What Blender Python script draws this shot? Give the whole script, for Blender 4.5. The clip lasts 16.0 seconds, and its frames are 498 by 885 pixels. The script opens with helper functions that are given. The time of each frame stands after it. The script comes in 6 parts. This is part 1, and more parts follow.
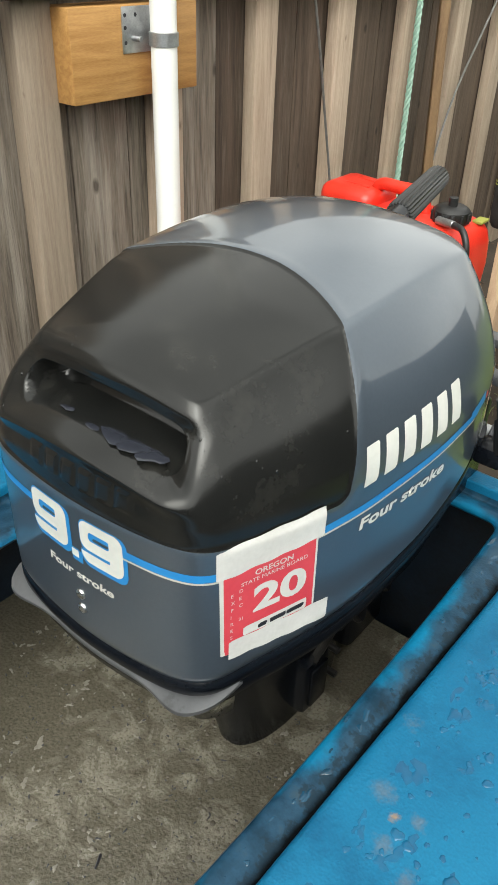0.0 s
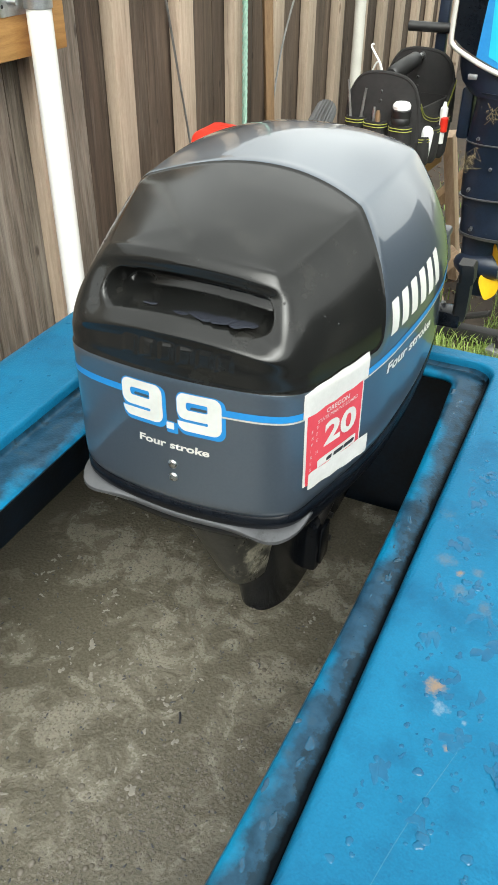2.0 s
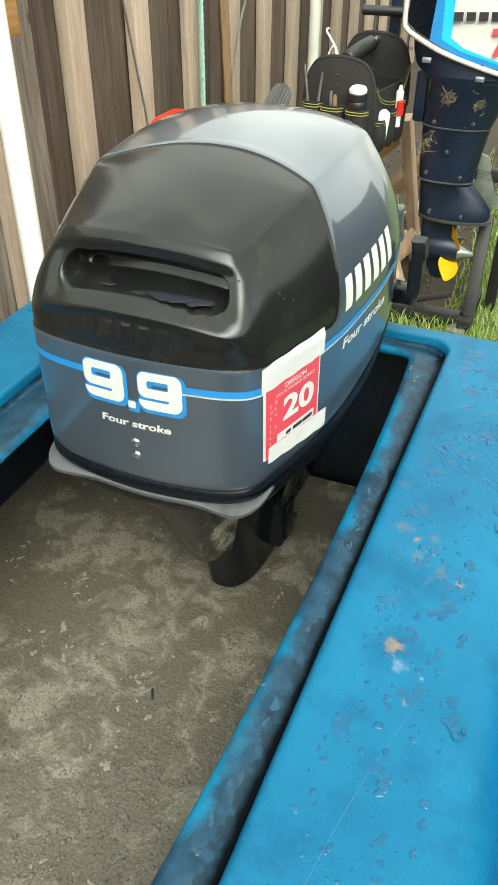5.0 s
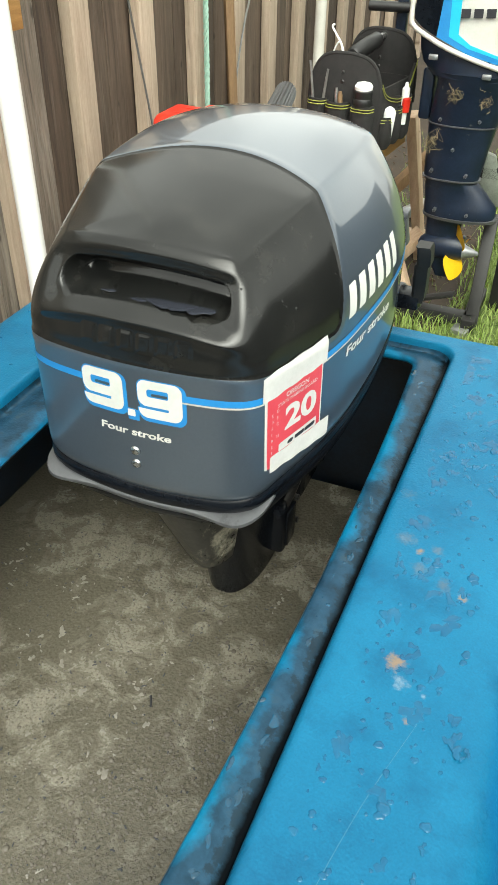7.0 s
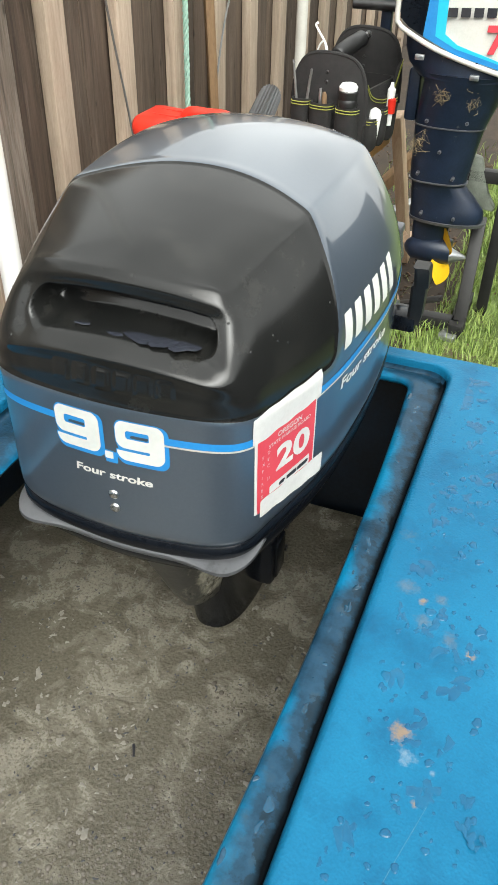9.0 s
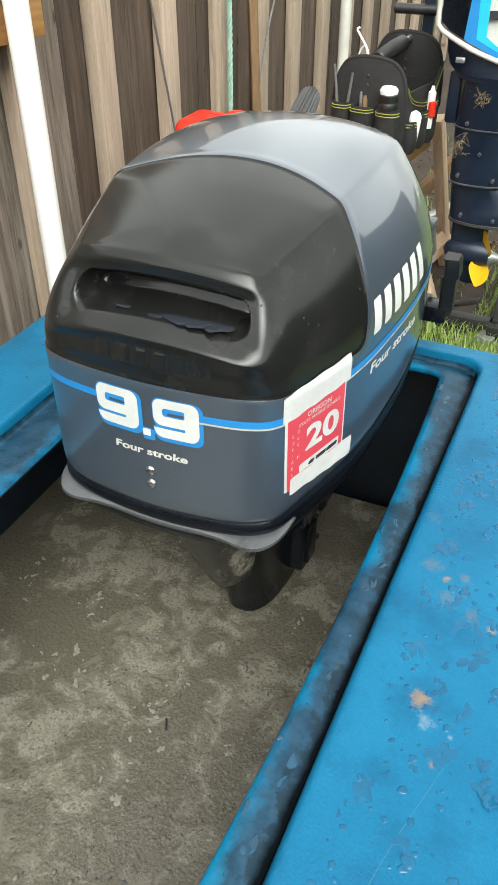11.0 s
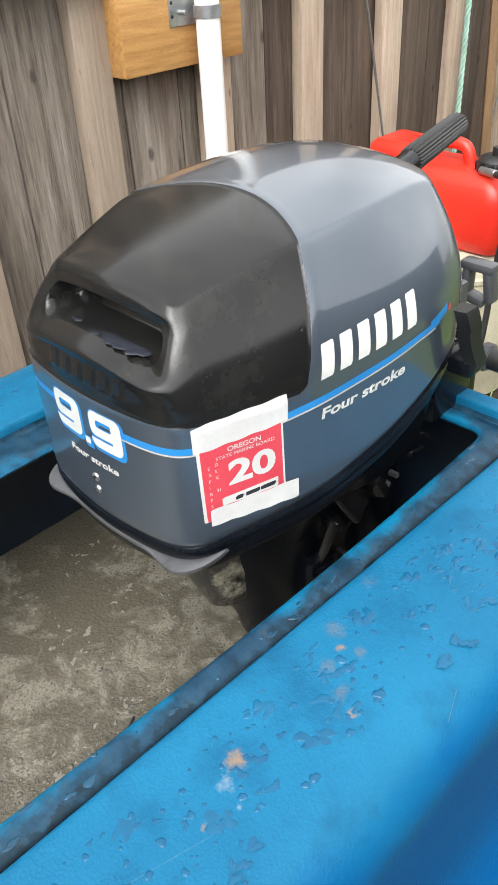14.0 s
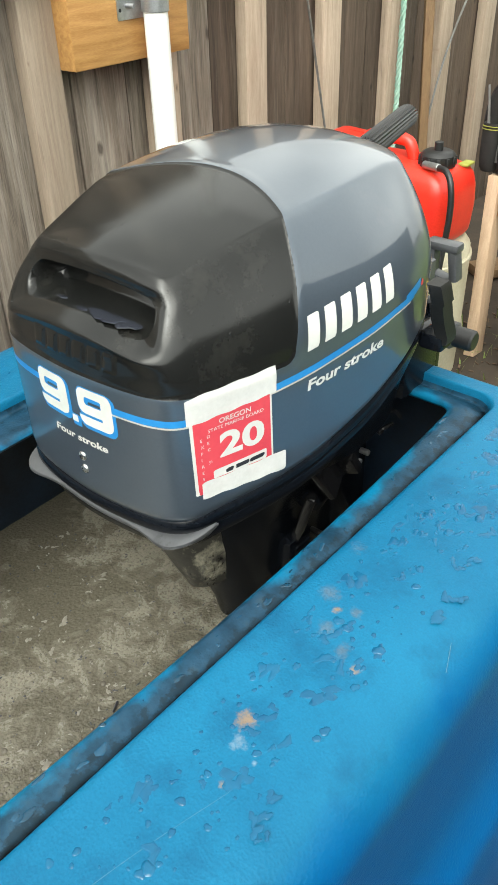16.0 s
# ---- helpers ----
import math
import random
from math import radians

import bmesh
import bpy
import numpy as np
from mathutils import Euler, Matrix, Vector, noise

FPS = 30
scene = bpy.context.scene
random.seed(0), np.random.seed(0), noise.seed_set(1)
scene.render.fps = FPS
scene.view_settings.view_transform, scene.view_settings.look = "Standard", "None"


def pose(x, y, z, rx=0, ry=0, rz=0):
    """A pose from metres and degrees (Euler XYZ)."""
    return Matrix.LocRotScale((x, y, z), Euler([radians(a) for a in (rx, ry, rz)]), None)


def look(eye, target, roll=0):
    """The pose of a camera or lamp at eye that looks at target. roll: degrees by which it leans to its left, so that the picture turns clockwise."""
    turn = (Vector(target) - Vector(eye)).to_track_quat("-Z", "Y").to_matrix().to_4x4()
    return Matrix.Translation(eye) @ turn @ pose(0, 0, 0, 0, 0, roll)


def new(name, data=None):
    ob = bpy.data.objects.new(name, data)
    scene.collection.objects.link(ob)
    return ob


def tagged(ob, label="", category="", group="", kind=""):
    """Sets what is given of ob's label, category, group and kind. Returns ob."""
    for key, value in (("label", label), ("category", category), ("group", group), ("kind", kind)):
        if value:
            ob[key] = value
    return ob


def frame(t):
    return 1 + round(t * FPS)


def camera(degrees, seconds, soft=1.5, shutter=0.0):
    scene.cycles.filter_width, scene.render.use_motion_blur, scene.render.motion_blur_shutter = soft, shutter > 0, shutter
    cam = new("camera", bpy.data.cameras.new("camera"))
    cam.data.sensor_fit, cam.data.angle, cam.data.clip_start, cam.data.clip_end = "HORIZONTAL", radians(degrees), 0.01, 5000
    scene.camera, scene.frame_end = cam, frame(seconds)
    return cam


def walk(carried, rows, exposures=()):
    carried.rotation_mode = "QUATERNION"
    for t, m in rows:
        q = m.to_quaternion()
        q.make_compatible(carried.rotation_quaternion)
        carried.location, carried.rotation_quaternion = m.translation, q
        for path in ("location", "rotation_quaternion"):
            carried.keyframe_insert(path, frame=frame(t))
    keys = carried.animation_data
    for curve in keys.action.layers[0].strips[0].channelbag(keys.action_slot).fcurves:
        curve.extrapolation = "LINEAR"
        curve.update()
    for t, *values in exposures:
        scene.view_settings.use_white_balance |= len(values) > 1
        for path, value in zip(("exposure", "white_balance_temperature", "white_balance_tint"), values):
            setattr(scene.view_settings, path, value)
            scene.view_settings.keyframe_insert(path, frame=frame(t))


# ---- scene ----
cam = camera(35.5, 16.0, soft=1.2)
PATH = [
    (0, (0.0017, 0.0523, 1.3567), (-1.0216, 1.3575, 0.2503), 2.01),
    (0.5, (-0.0084, 0.0281, 1.3575), (-1.0519, 1.283, 0.2144), -2.49),
    (1, (-0.0336, -0.1272, 1.3742), (-0.8424, 1.29, 0.2172), -1.42),
    (1.5, (-0.06, -0.2, 1.372), (-0.767, 1.27, 0.214), -2.0),
    (2, (-0.081, -0.224, 1.354), (-0.747, 1.261, 0.192), 0.6),
    (2.5, (-0.072, -0.238, 1.342), (-0.685, 1.255, 0.16), 0.8),
    (3, (-0.057, -0.248, 1.354), (-0.641, 1.255, 0.17), 0.2),
    (3.5, (-0.061, -0.249, 1.351), (-0.646, 1.257, 0.173), 0.4),
    (4, (-0.064, -0.247, 1.356), (-0.651, 1.261, 0.181), 0.3),
    (6.5, (-0.054, -0.233, 1.35), (-0.652, 1.252, 0.151), 0.8),
    (7, (-0.067, -0.224, 1.36), (-0.66, 1.265, 0.164), 0.8),
    (7.5, (-0.085, -0.198, 1.363), (-0.696, 1.291, 0.176), 0.6),
    (8, (-0.116, -0.144, 1.357), (-0.713, 1.346, 0.164), 0.6),
    (8.5, (-0.131, -0.119, 1.353), (-0.704, 1.374, 0.152), 0.6),
    (9, (-0.103, -0.15, 1.358), (-0.652, 1.349, 0.154), 1.3),
    (9.5, (-0.091, -0.183, 1.355), (-0.688, 1.294, 0.145), 0.8),
    (12, (-0.042, -0.189, 1.36), (-0.748, 1.271, 0.19), -1.1),
    (12.5, (0.033, -0.114, 1.362), (-0.831, 1.261, 0.195), -1.6),
    (13, (0.097, -0.052, 1.357), (-0.896, 1.234, 0.191), -2.3),
    (13.5, (0.158, 0.008, 1.353), (-1.022, 1.135, 0.197), -3.3),
    (14, (0.191, 0.011, 1.366), (-0.991, 1.137, 0.209), -3.4),
    (14.5, (0.172, -0.038, 1.362), (-1.002, 1.102, 0.211), -4.1),
    (15, (0.161, -0.059, 1.363), (-0.905, 1.179, 0.208), -1.9),
    (15.5, (0.168, -0.055, 1.348), (-0.891, 1.188, 0.193), -1.9),
    (16, (0.171, -0.049, 1.348), (-0.897, 1.188, 0.195), -1.9),
]
walk(cam, [(t, look(eye, target, roll)) for t, eye, target, roll in PATH], exposures=[
    (0, 1.08, 6750, 4), (0.5, 1.28, 6700, 3), (1.0, 1.32, 6350, 7), (1.5, 1.12, 6080, 9), (2.0, 1.36, 6550, 3),
    (2.5, 1.64, 6780, 0), (3.0, 1.5, 6800, -2), (3.5, 1.46, 6820, -2), (7.0, 1.42, 6800, 0), (7.5, 1.36, 6420, 5), (8.0, 1.37, 6930, -1), (8.5, 1.36, 6800, 0),
    (9.0, 1.38, 6560, 5), (9.5, 1.4, 6780, 1), (12.0, 1.34, 6450, 5),
    (12.5, 1.36, 6850, 1), (13.0, 1.46, 6880, 1), (13.5, 1.5, 6620, 9), (14.0, 1.46, 6500, 10), (14.5, 1.26, 6370, 12), (15.0, 1.25, 6240, 12),
    (15.5, 1.44, 6680, 3), (16.0, 1.45, 6700, 2)])

# ---------------------------------------------------------------- light
world = bpy.data.worlds.new("world")
scene.world = world
world.use_nodes = True
SUN_EL, SUN_AZ = 50.0, 150.0
wn = world.node_tree
sky = wn.nodes.new("ShaderNodeTexSky")
sky.sky_type, sky.sun_disc = "NISHITA", False
sky.sun_elevation, sky.sun_rotation = radians(SUN_EL), radians(SUN_AZ)
sky.air_density, sky.dust_density, sky.ozone_density = 1.0, 6.0, 1.0
haze = wn.nodes.new("ShaderNodeHueSaturation")
haze.inputs["Saturation"].default_value = 0.0
wn.links.new(sky.outputs[0], haze.inputs["Color"])
cloud = wn.nodes.new("ShaderNodeMix")
cloud.data_type = "RGBA"
cloud.inputs["Factor"].default_value = 0.5
billow = wn.nodes.new("ShaderNodeTexNoise")
billow.inputs["Scale"].default_value, billow.inputs["Detail"].default_value, billow.inputs["Roughness"].default_value = 2.2, 5, 0.5
grey = wn.nodes.new("ShaderNodeValToRGB")
grey.color_ramp.elements[0].position, grey.color_ramp.elements[1].position = 0.36, 0.66
grey.color_ramp.elements[0].color, grey.color_ramp.elements[1].color = (0.36, 0.365, 0.375, 1), (1, 1, 1, 1)
bright = wn.nodes.new("ShaderNodeVectorMath")
bright.operation = "SCALE"
bright.inputs["Scale"].default_value = 9.0
wn.links.new(wn.nodes.new("ShaderNodeTexCoord").outputs["Generated"], billow.inputs["Vector"])
wn.links.new(billow.outputs["Fac"], grey.inputs[0])
wn.links.new(grey.outputs[0], bright.inputs[0])
wn.links.new(bright.outputs[0], cloud.inputs["B"])
wn.links.new(haze.outputs[0], cloud.inputs["A"])
wn.links.new(cloud.outputs["Result"], wn.nodes["Background"].inputs[0])
wn.nodes["Background"].inputs[1].default_value = 0.15
sun = new("sun", bpy.data.lights.new("sun", "SUN"))
sun.data.energy, sun.data.angle, sun.data.color = 0.9, radians(50), (1.0, 0.97, 0.92)
sun.matrix_world = pose(0, 0, 6, 90 - SUN_EL, 0, 180 - SUN_AZ)

# ---------------------------------------------------------------- materials


def material(name, a, b, rough=0.5, metal=0.0, scale=8.0, fine=120.0, bump=0.1, stretch=(1, 1, 1), coat=0.0,
             spread=(0.35, 0.65), rough_var=0.12, rand=0.0, wear=None, wear_at=(0.62, 0.7), wear_scale=14.0, spec=0.5,
             grain=None, wear_rough=None):
    """Two colours mixed by coarse and fine noise, uneven gloss and a fine relief; wear: a third colour in blotches."""
    m = bpy.data.materials.new(name)
    m.use_nodes = True
    n, l = m.node_tree.nodes, m.node_tree.links
    p = n["Principled BSDF"]
    geo = n.new("ShaderNodeNewGeometry")
    mp = n.new("ShaderNodeMapping")
    mp.inputs["Scale"].default_value = stretch
    l.new(geo.outputs["Position"], mp.inputs["Vector"])
    vec = mp.outputs[0]
    oi = n.new("ShaderNodeObjectInfo")
    if rand:
        add = n.new("ShaderNodeVectorMath")
        mul = n.new("ShaderNodeMath")
        mul.operation, mul.inputs[1].default_value = "MULTIPLY", 37.0
        l.new(oi.outputs["Random"], mul.inputs[0])
        l.new(mp.outputs[0], add.inputs[0])
        l.new(mul.outputs[0], add.inputs[1])
        vec = add.outputs[0]
    c = n.new("ShaderNodeTexNoise")
    c.inputs["Scale"].default_value, c.inputs["Detail"].default_value, c.inputs["Roughness"].default_value = scale, 6, 0.6
    c.inputs["Distortion"].default_value = 0.7 if max(stretch) >= 8 else 0.0
    f = n.new("ShaderNodeTexNoise")
    f.inputs["Scale"].default_value, f.inputs["Detail"].default_value = fine, 3
    l.new(vec, c.inputs["Vector"])
    l.new(vec, f.inputs["Vector"])
    mix = n.new("ShaderNodeMath")
    mix.operation = "MULTIPLY_ADD"
    mix.inputs[1].default_value = 0.3
    l.new(f.outputs["Fac"], mix.inputs[0])
    sc = n.new("ShaderNodeMath")
    sc.operation, sc.inputs[1].default_value = "MULTIPLY", 0.7
    l.new(c.outputs["Fac"], sc.inputs[0])
    l.new(sc.outputs[0], mix.inputs[2])
    ramp = n.new("ShaderNodeValToRGB")
    ramp.color_ramp.elements[0].position, ramp.color_ramp.elements[1].position = spread
    ramp.color_ramp.elements[0].color, ramp.color_ramp.elements[1].color = (*a, 1), (*b, 1)
    l.new(mix.outputs[0], ramp.inputs[0])
    col = ramp.outputs[0]
    if rand:
        hs = n.new("ShaderNodeHueSaturation")
        mr = n.new("ShaderNodeMapRange")
        mr.inputs["To Min"].default_value, mr.inputs["To Max"].default_value = 1 - rand, 1 + rand
        l.new(oi.outputs["Random"], mr.inputs["Value"])
        l.new(mr.outputs[0], hs.inputs["Value"])
        l.new(col, hs.inputs["Color"])
        col = hs.outputs[0]
    if wear:
        w = n.new("ShaderNodeTexNoise")
        w.inputs["Scale"].default_value, w.inputs["Detail"].default_value, w.inputs["Roughness"].default_value = wear_scale, 8, 0.7
        l.new(vec, w.inputs["Vector"])
        wr = n.new("ShaderNodeMapRange")
        wr.inputs["From Min"].default_value, wr.inputs["From Max"].default_value = wear_at
        l.new(w.outputs["Fac"], wr.inputs["Value"])
        mx = n.new("ShaderNodeMix")
        mx.data_type = "RGBA"
        l.new(wr.outputs[0], mx.inputs["Factor"])
        l.new(col, mx.inputs["A"])
        mx.inputs["B"].default_value = (*wear, 1)
        col = mx.outputs["Result"]
    l.new(col, p.inputs["Base Color"])
    rr = n.new("ShaderNodeMapRange")
    rr.inputs["To Min"].default_value, rr.inputs["To Max"].default_value = max(0.02, rough - rough_var), min(1, rough + rough_var)
    l.new(mix.outputs[0], rr.inputs["Value"])
    l.new(rr.outputs[0], p.inputs["Roughness"])
    p.inputs["Metallic"].default_value = metal
    p.inputs["Coat Weight"].default_value = coat
    p.inputs["Coat Roughness"].default_value = 0.045
    p.inputs["Coat IOR"].default_value = 1.62
    p.inputs["Specular IOR Level"].default_value = spec
    if bump:
        bp = n.new("ShaderNodeBump")
        bp.inputs["Strength"].default_value, bp.inputs["Distance"].default_value = bump, 0.004
        l.new(mix.outputs[0], bp.inputs["Height"])
        l.new(bp.outputs[0], p.inputs["Normal"])
        if grain:
            vo = n.new("ShaderNodeTexVoronoi")
            vo.feature = "SMOOTH_F1"
            vo.inputs["Scale"].default_value = grain[0]
            vo.inputs["Smoothness"].default_value = 0.6
            wob = n.new("ShaderNodeTexNoise")
            wob.inputs["Scale"].default_value = grain[0] * 0.18
            l.new(vec, wob.inputs["Vector"])
            jit = n.new("ShaderNodeVectorMath")
            jit.operation = "MULTIPLY_ADD"
            jit.inputs[1].default_value = (1.5 / grain[0],) * 3
            l.new(wob.outputs["Color"], jit.inputs[0])
            l.new(vec, jit.inputs[2])
            l.new(jit.outputs[0], vo.inputs["Vector"])
            amt = n.new("ShaderNodeMath")
            amt.operation = "MULTIPLY"
            l.new(vo.outputs["Distance"], amt.inputs[0])
            l.new(wob.outputs["Fac"], amt.inputs[1])
            bg = n.new("ShaderNodeBump")
            bg.inputs["Strength"].default_value, bg.inputs["Distance"].default_value = grain[1], grain[2]
            l.new(amt.outputs[0], bg.inputs["Height"])
            l.new(bp.outputs[0], bg.inputs["Normal"])
            l.new(bg.outputs[0], p.inputs["Normal"])
    if wear and wear_rough is not None:
        wm = n.new("ShaderNodeMix")
        l.new(wr.outputs[0], wm.inputs["Factor"])
        l.new(rr.outputs[0], wm.inputs["A"])
        wm.inputs["B"].default_value = wear_rough
        l.new(wm.outputs["Result"], p.inputs["Roughness"])
    return m


def rim_material():
    """Blue plastic at the inner edge, grey grime on the ledge, black dirt and painted shade in the step, by the mesh's
    own 'across'.
    """
    m = material("grimy_wet_shaded_rim", (0.002, 0.1, 0.21), (0.004, 0.15, 0.28), 0.36, 0, 9, 300, 0.25, rough_var=0.16, grain=(360, 0.06, 0.004), spec=0.22)
    n, l = m.node_tree.nodes, m.node_tree.links
    p = n["Principled BSDF"]
    blue = p.inputs["Base Color"].links[0].from_socket
    geo = n.new("ShaderNodeNewGeometry")
    at = n.new("ShaderNodeAttribute")
    at.attribute_name = "across"

    def wobble(scale, amount):
        t = n.new("ShaderNodeTexNoise")
        t.inputs["Scale"].default_value, t.inputs["Detail"].default_value, t.inputs["Roughness"].default_value = scale, 7, 0.62
        l.new(geo.outputs["Position"], t.inputs["Vector"])
        k = n.new("ShaderNodeMath")
        k.operation, k.inputs[1].default_value = "MULTIPLY_ADD", amount
        l.new(t.outputs["Fac"], k.inputs[0])
        l.new(at.outputs["Fac"], k.inputs[2])
        return k.outputs[0], t.outputs["Fac"]

    def over(col, edge, soft, fac, b, full=1.0):
        r = n.new("ShaderNodeMapRange")
        r.inputs["From Min"].default_value, r.inputs["From Max"].default_value = edge, edge + soft
        r.inputs["To Max"].default_value = full
        l.new(fac, r.inputs["Value"])
        mx = n.new("ShaderNodeMix")
        mx.data_type = "RGBA"
        l.new(r.outputs[0], mx.inputs["Factor"])
        l.new(col, mx.inputs["A"])
        if isinstance(b, tuple):
            mx.inputs["B"].default_value = (*b, 1)
        else:
            l.new(b, mx.inputs["B"])
        return mx.outputs["Result"]

    w1, t1 = wobble(13, 2.1)
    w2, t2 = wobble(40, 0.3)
    w3, t3 = wobble(55, 1.7)
    gr = n.new("ShaderNodeValToRGB")
    gr.color_ramp.elements[0].position, gr.color_ramp.elements[1].position = 0.34, 0.56
    gr.color_ramp.elements[0].color, gr.color_ramp.elements[1].color = (0.004, 0.017, 0.032, 1), (0.014, 0.045, 0.08, 1)
    olive = gr.color_ramp.elements.new(0.78)
    olive.color = (0.036, 0.05, 0.054, 1)
    l.new(t2, gr.inputs[0])
    col = over(blue, 1.0, 0.4, w1, gr.outputs[0], 0.94)
    col = over(col, 1.5, 0.12, w3, (0.004, 0.012, 0.019), 0.7)
    # near-black against the step: dirt with the step's deep shade painted in
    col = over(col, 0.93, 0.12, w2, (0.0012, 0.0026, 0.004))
    l.new(col, p.inputs["Base Color"])
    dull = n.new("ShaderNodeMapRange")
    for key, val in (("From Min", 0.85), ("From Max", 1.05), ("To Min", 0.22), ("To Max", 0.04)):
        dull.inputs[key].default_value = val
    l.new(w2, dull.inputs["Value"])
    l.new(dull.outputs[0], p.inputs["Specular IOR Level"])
    return m


GREY_PAINT = material("grey_paint", (0.068, 0.088, 0.114), (0.08, 0.101, 0.129), 0.3, 0.42, 5, 300, 0.003, coat=1.0, rough_var=0.05, wear=(0.1, 0.113, 0.14), wear_at=(0.6, 0.8), wear_scale=6)
BLACK_PLASTIC = material("black_plastic", (0.0065, 0.0068, 0.0068), (0.0125, 0.0128, 0.0122), 0.17, 0, 9, 260, 0.006, rough_var=0.07, wear=(0.024, 0.0235, 0.021), wear_at=(0.55, 0.78), wear_scale=18, spec=0.42)
GLOSS_BLACK = material("wet_gloss_black", (0.006, 0.006, 0.007), (0.012, 0.012, 0.013), 0.09, 0, 30, 200, 0.1, rough_var=0.05, spec=0.8)
BLACK_RUBBER = material("black_rubber", (0.01, 0.01, 0.01), (0.02, 0.02, 0.021), 0.42, 0, 30, 300, 0.1)
BLACK_LEG = material("black_leg_paint", (0.003, 0.004, 0.0062), (0.007, 0.0085, 0.0115), 0.22, 0, 14, 140, 0.1, rough_var=0.12, spec=0.22, wear=(0.03, 0.03, 0.028), wear_at=(0.66, 0.82), wear_scale=22)
SCUFFED_LEG = material("scuffed_black_metal", (0.014, 0.014, 0.013), (0.05, 0.047, 0.04), 0.3, 0.1, 18, 160, 0.25, stretch=(1, 1, 0.6), spread=(0.38, 0.66), wear=(0.34, 0.32, 0.25), wear_at=(0.55, 0.66), wear_scale=17)
PAN_GREY = material("pan_grey_paint", (0.075, 0.077, 0.084), (0.1, 0.103, 0.11), 0.36, 0.3, 20, 200, 0.05, wear=(0.03, 0.03, 0.03), wear_at=(0.62, 0.75))
DECAL_WHITE = material("decal_white", (0.54, 0.545, 0.515), (0.61, 0.615, 0.585), 0.45, 0, 30, 200, 0.0, rough_var=0.05)
DECAL_BLUE = material("decal_blue", (0.016, 0.18, 0.47), (0.025, 0.225, 0.53), 0.4, 0, 20, 200, 0.0, rough_var=0.05)
DECAL_GREY = material("decal_grey", (0.4, 0.38, 0.34), (0.48, 0.46, 0.41), 0.4, 0, 20, 200, 0.0)
DECAL_RED = material("decal_red", (0.56, 0.045, 0.065), (0.64, 0.065, 0.085), 0.45, 0, 20, 200, 0.0)
DECAL_INK = material("decal_ink", (0.015, 0.015, 0.02), (0.03, 0.03, 0.035), 0.5, 0, 20, 200, 0.0)
TAPE = material("white_tape", (0.54, 0.535, 0.515), (0.62, 0.615, 0.595), 0.5, 0, 40, 300, 0.05)
CHROME = material("zinc_screw", (0.5, 0.5, 0.5), (0.7, 0.7, 0.7), 0.28, 0.95, 60, 300, 0.05)
GALV = material("galvanised_steel", (0.34, 0.35, 0.36), (0.52, 0.53, 0.54), 0.38, 0.85, 45, 300, 0.06)
# near-black colour holds the inside's shade as well as black grime
TANK_INSIDE = material("shaded_tank_inside", (0.004, 0.006, 0.009), (0.01, 0.02, 0.035), 0.4, 0, 10, 160, 0.2)
FOAM = material("pale_scum", (0.17, 0.156, 0.13), (0.26, 0.24, 0.205), 0.35, 0, 60, 300, 0.3)
WET_MUD = material("bubble_on_mud", (0.105, 0.094, 0.077), (0.15, 0.135, 0.11), 0.05, 0, 7, 150, 0.0, rough_var=0.02)
PUDDLE = material("dark_puddle", (0.02, 0.022, 0.03), (0.03, 0.033, 0.043), 0.04, 0, 7, 150, 0.0, rough_var=0.02)
WET_BLACK = material("water_on_black", (0.006, 0.006, 0.006), (0.01, 0.01, 0.01), 0.05, 0, 12, 150, 0.0, rough_var=0.02)
WET_BLUE = material("water_on_blue", (0.003, 0.068, 0.152), (0.006, 0.102, 0.205), 0.06, 0, 12, 150, 0.0, rough_var=0.02, spec=0.34)
WET_GRIME = material("water_on_grime", (0.006, 0.02, 0.03), (0.006, 0.06, 0.12), 0.05, 0, 12, 150, 0.0, rough_var=0.02)
AGED_PVC = material("aged_white_pipe", (0.46, 0.45, 0.41), (0.58, 0.57, 0.52), 0.5, 0, 6, 200, 0.05)
PVC = material("white_pvc", (0.78, 0.78, 0.76), (0.85, 0.85, 0.83), 0.35, 0, 6, 200, 0.02)
FRESH_WOOD = material("fresh_orange_timber", (0.28, 0.13, 0.035), (0.52, 0.29, 0.1), 0.55, 0, 5, 70, 0.15, stretch=(14, 1.2, 14), spread=(0.3, 0.7))
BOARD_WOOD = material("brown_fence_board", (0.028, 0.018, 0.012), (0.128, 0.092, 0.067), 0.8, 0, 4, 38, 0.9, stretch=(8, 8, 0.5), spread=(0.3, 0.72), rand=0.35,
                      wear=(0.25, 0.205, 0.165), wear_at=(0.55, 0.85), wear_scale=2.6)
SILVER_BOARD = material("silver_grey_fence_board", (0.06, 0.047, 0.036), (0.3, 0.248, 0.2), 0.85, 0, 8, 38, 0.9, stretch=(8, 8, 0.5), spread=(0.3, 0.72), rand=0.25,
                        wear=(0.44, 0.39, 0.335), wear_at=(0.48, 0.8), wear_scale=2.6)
STUD_WOOD = material("weathered_tan_stud", (0.24, 0.178, 0.13), (0.47, 0.38, 0.295), 0.75, 0, 5, 70, 0.4, stretch=(12, 12, 0.7), spread=(0.28, 0.72), rand=0.24,
                     wear=(0.13, 0.092, 0.066), wear_at=(0.6, 0.75), wear_scale=3.0)


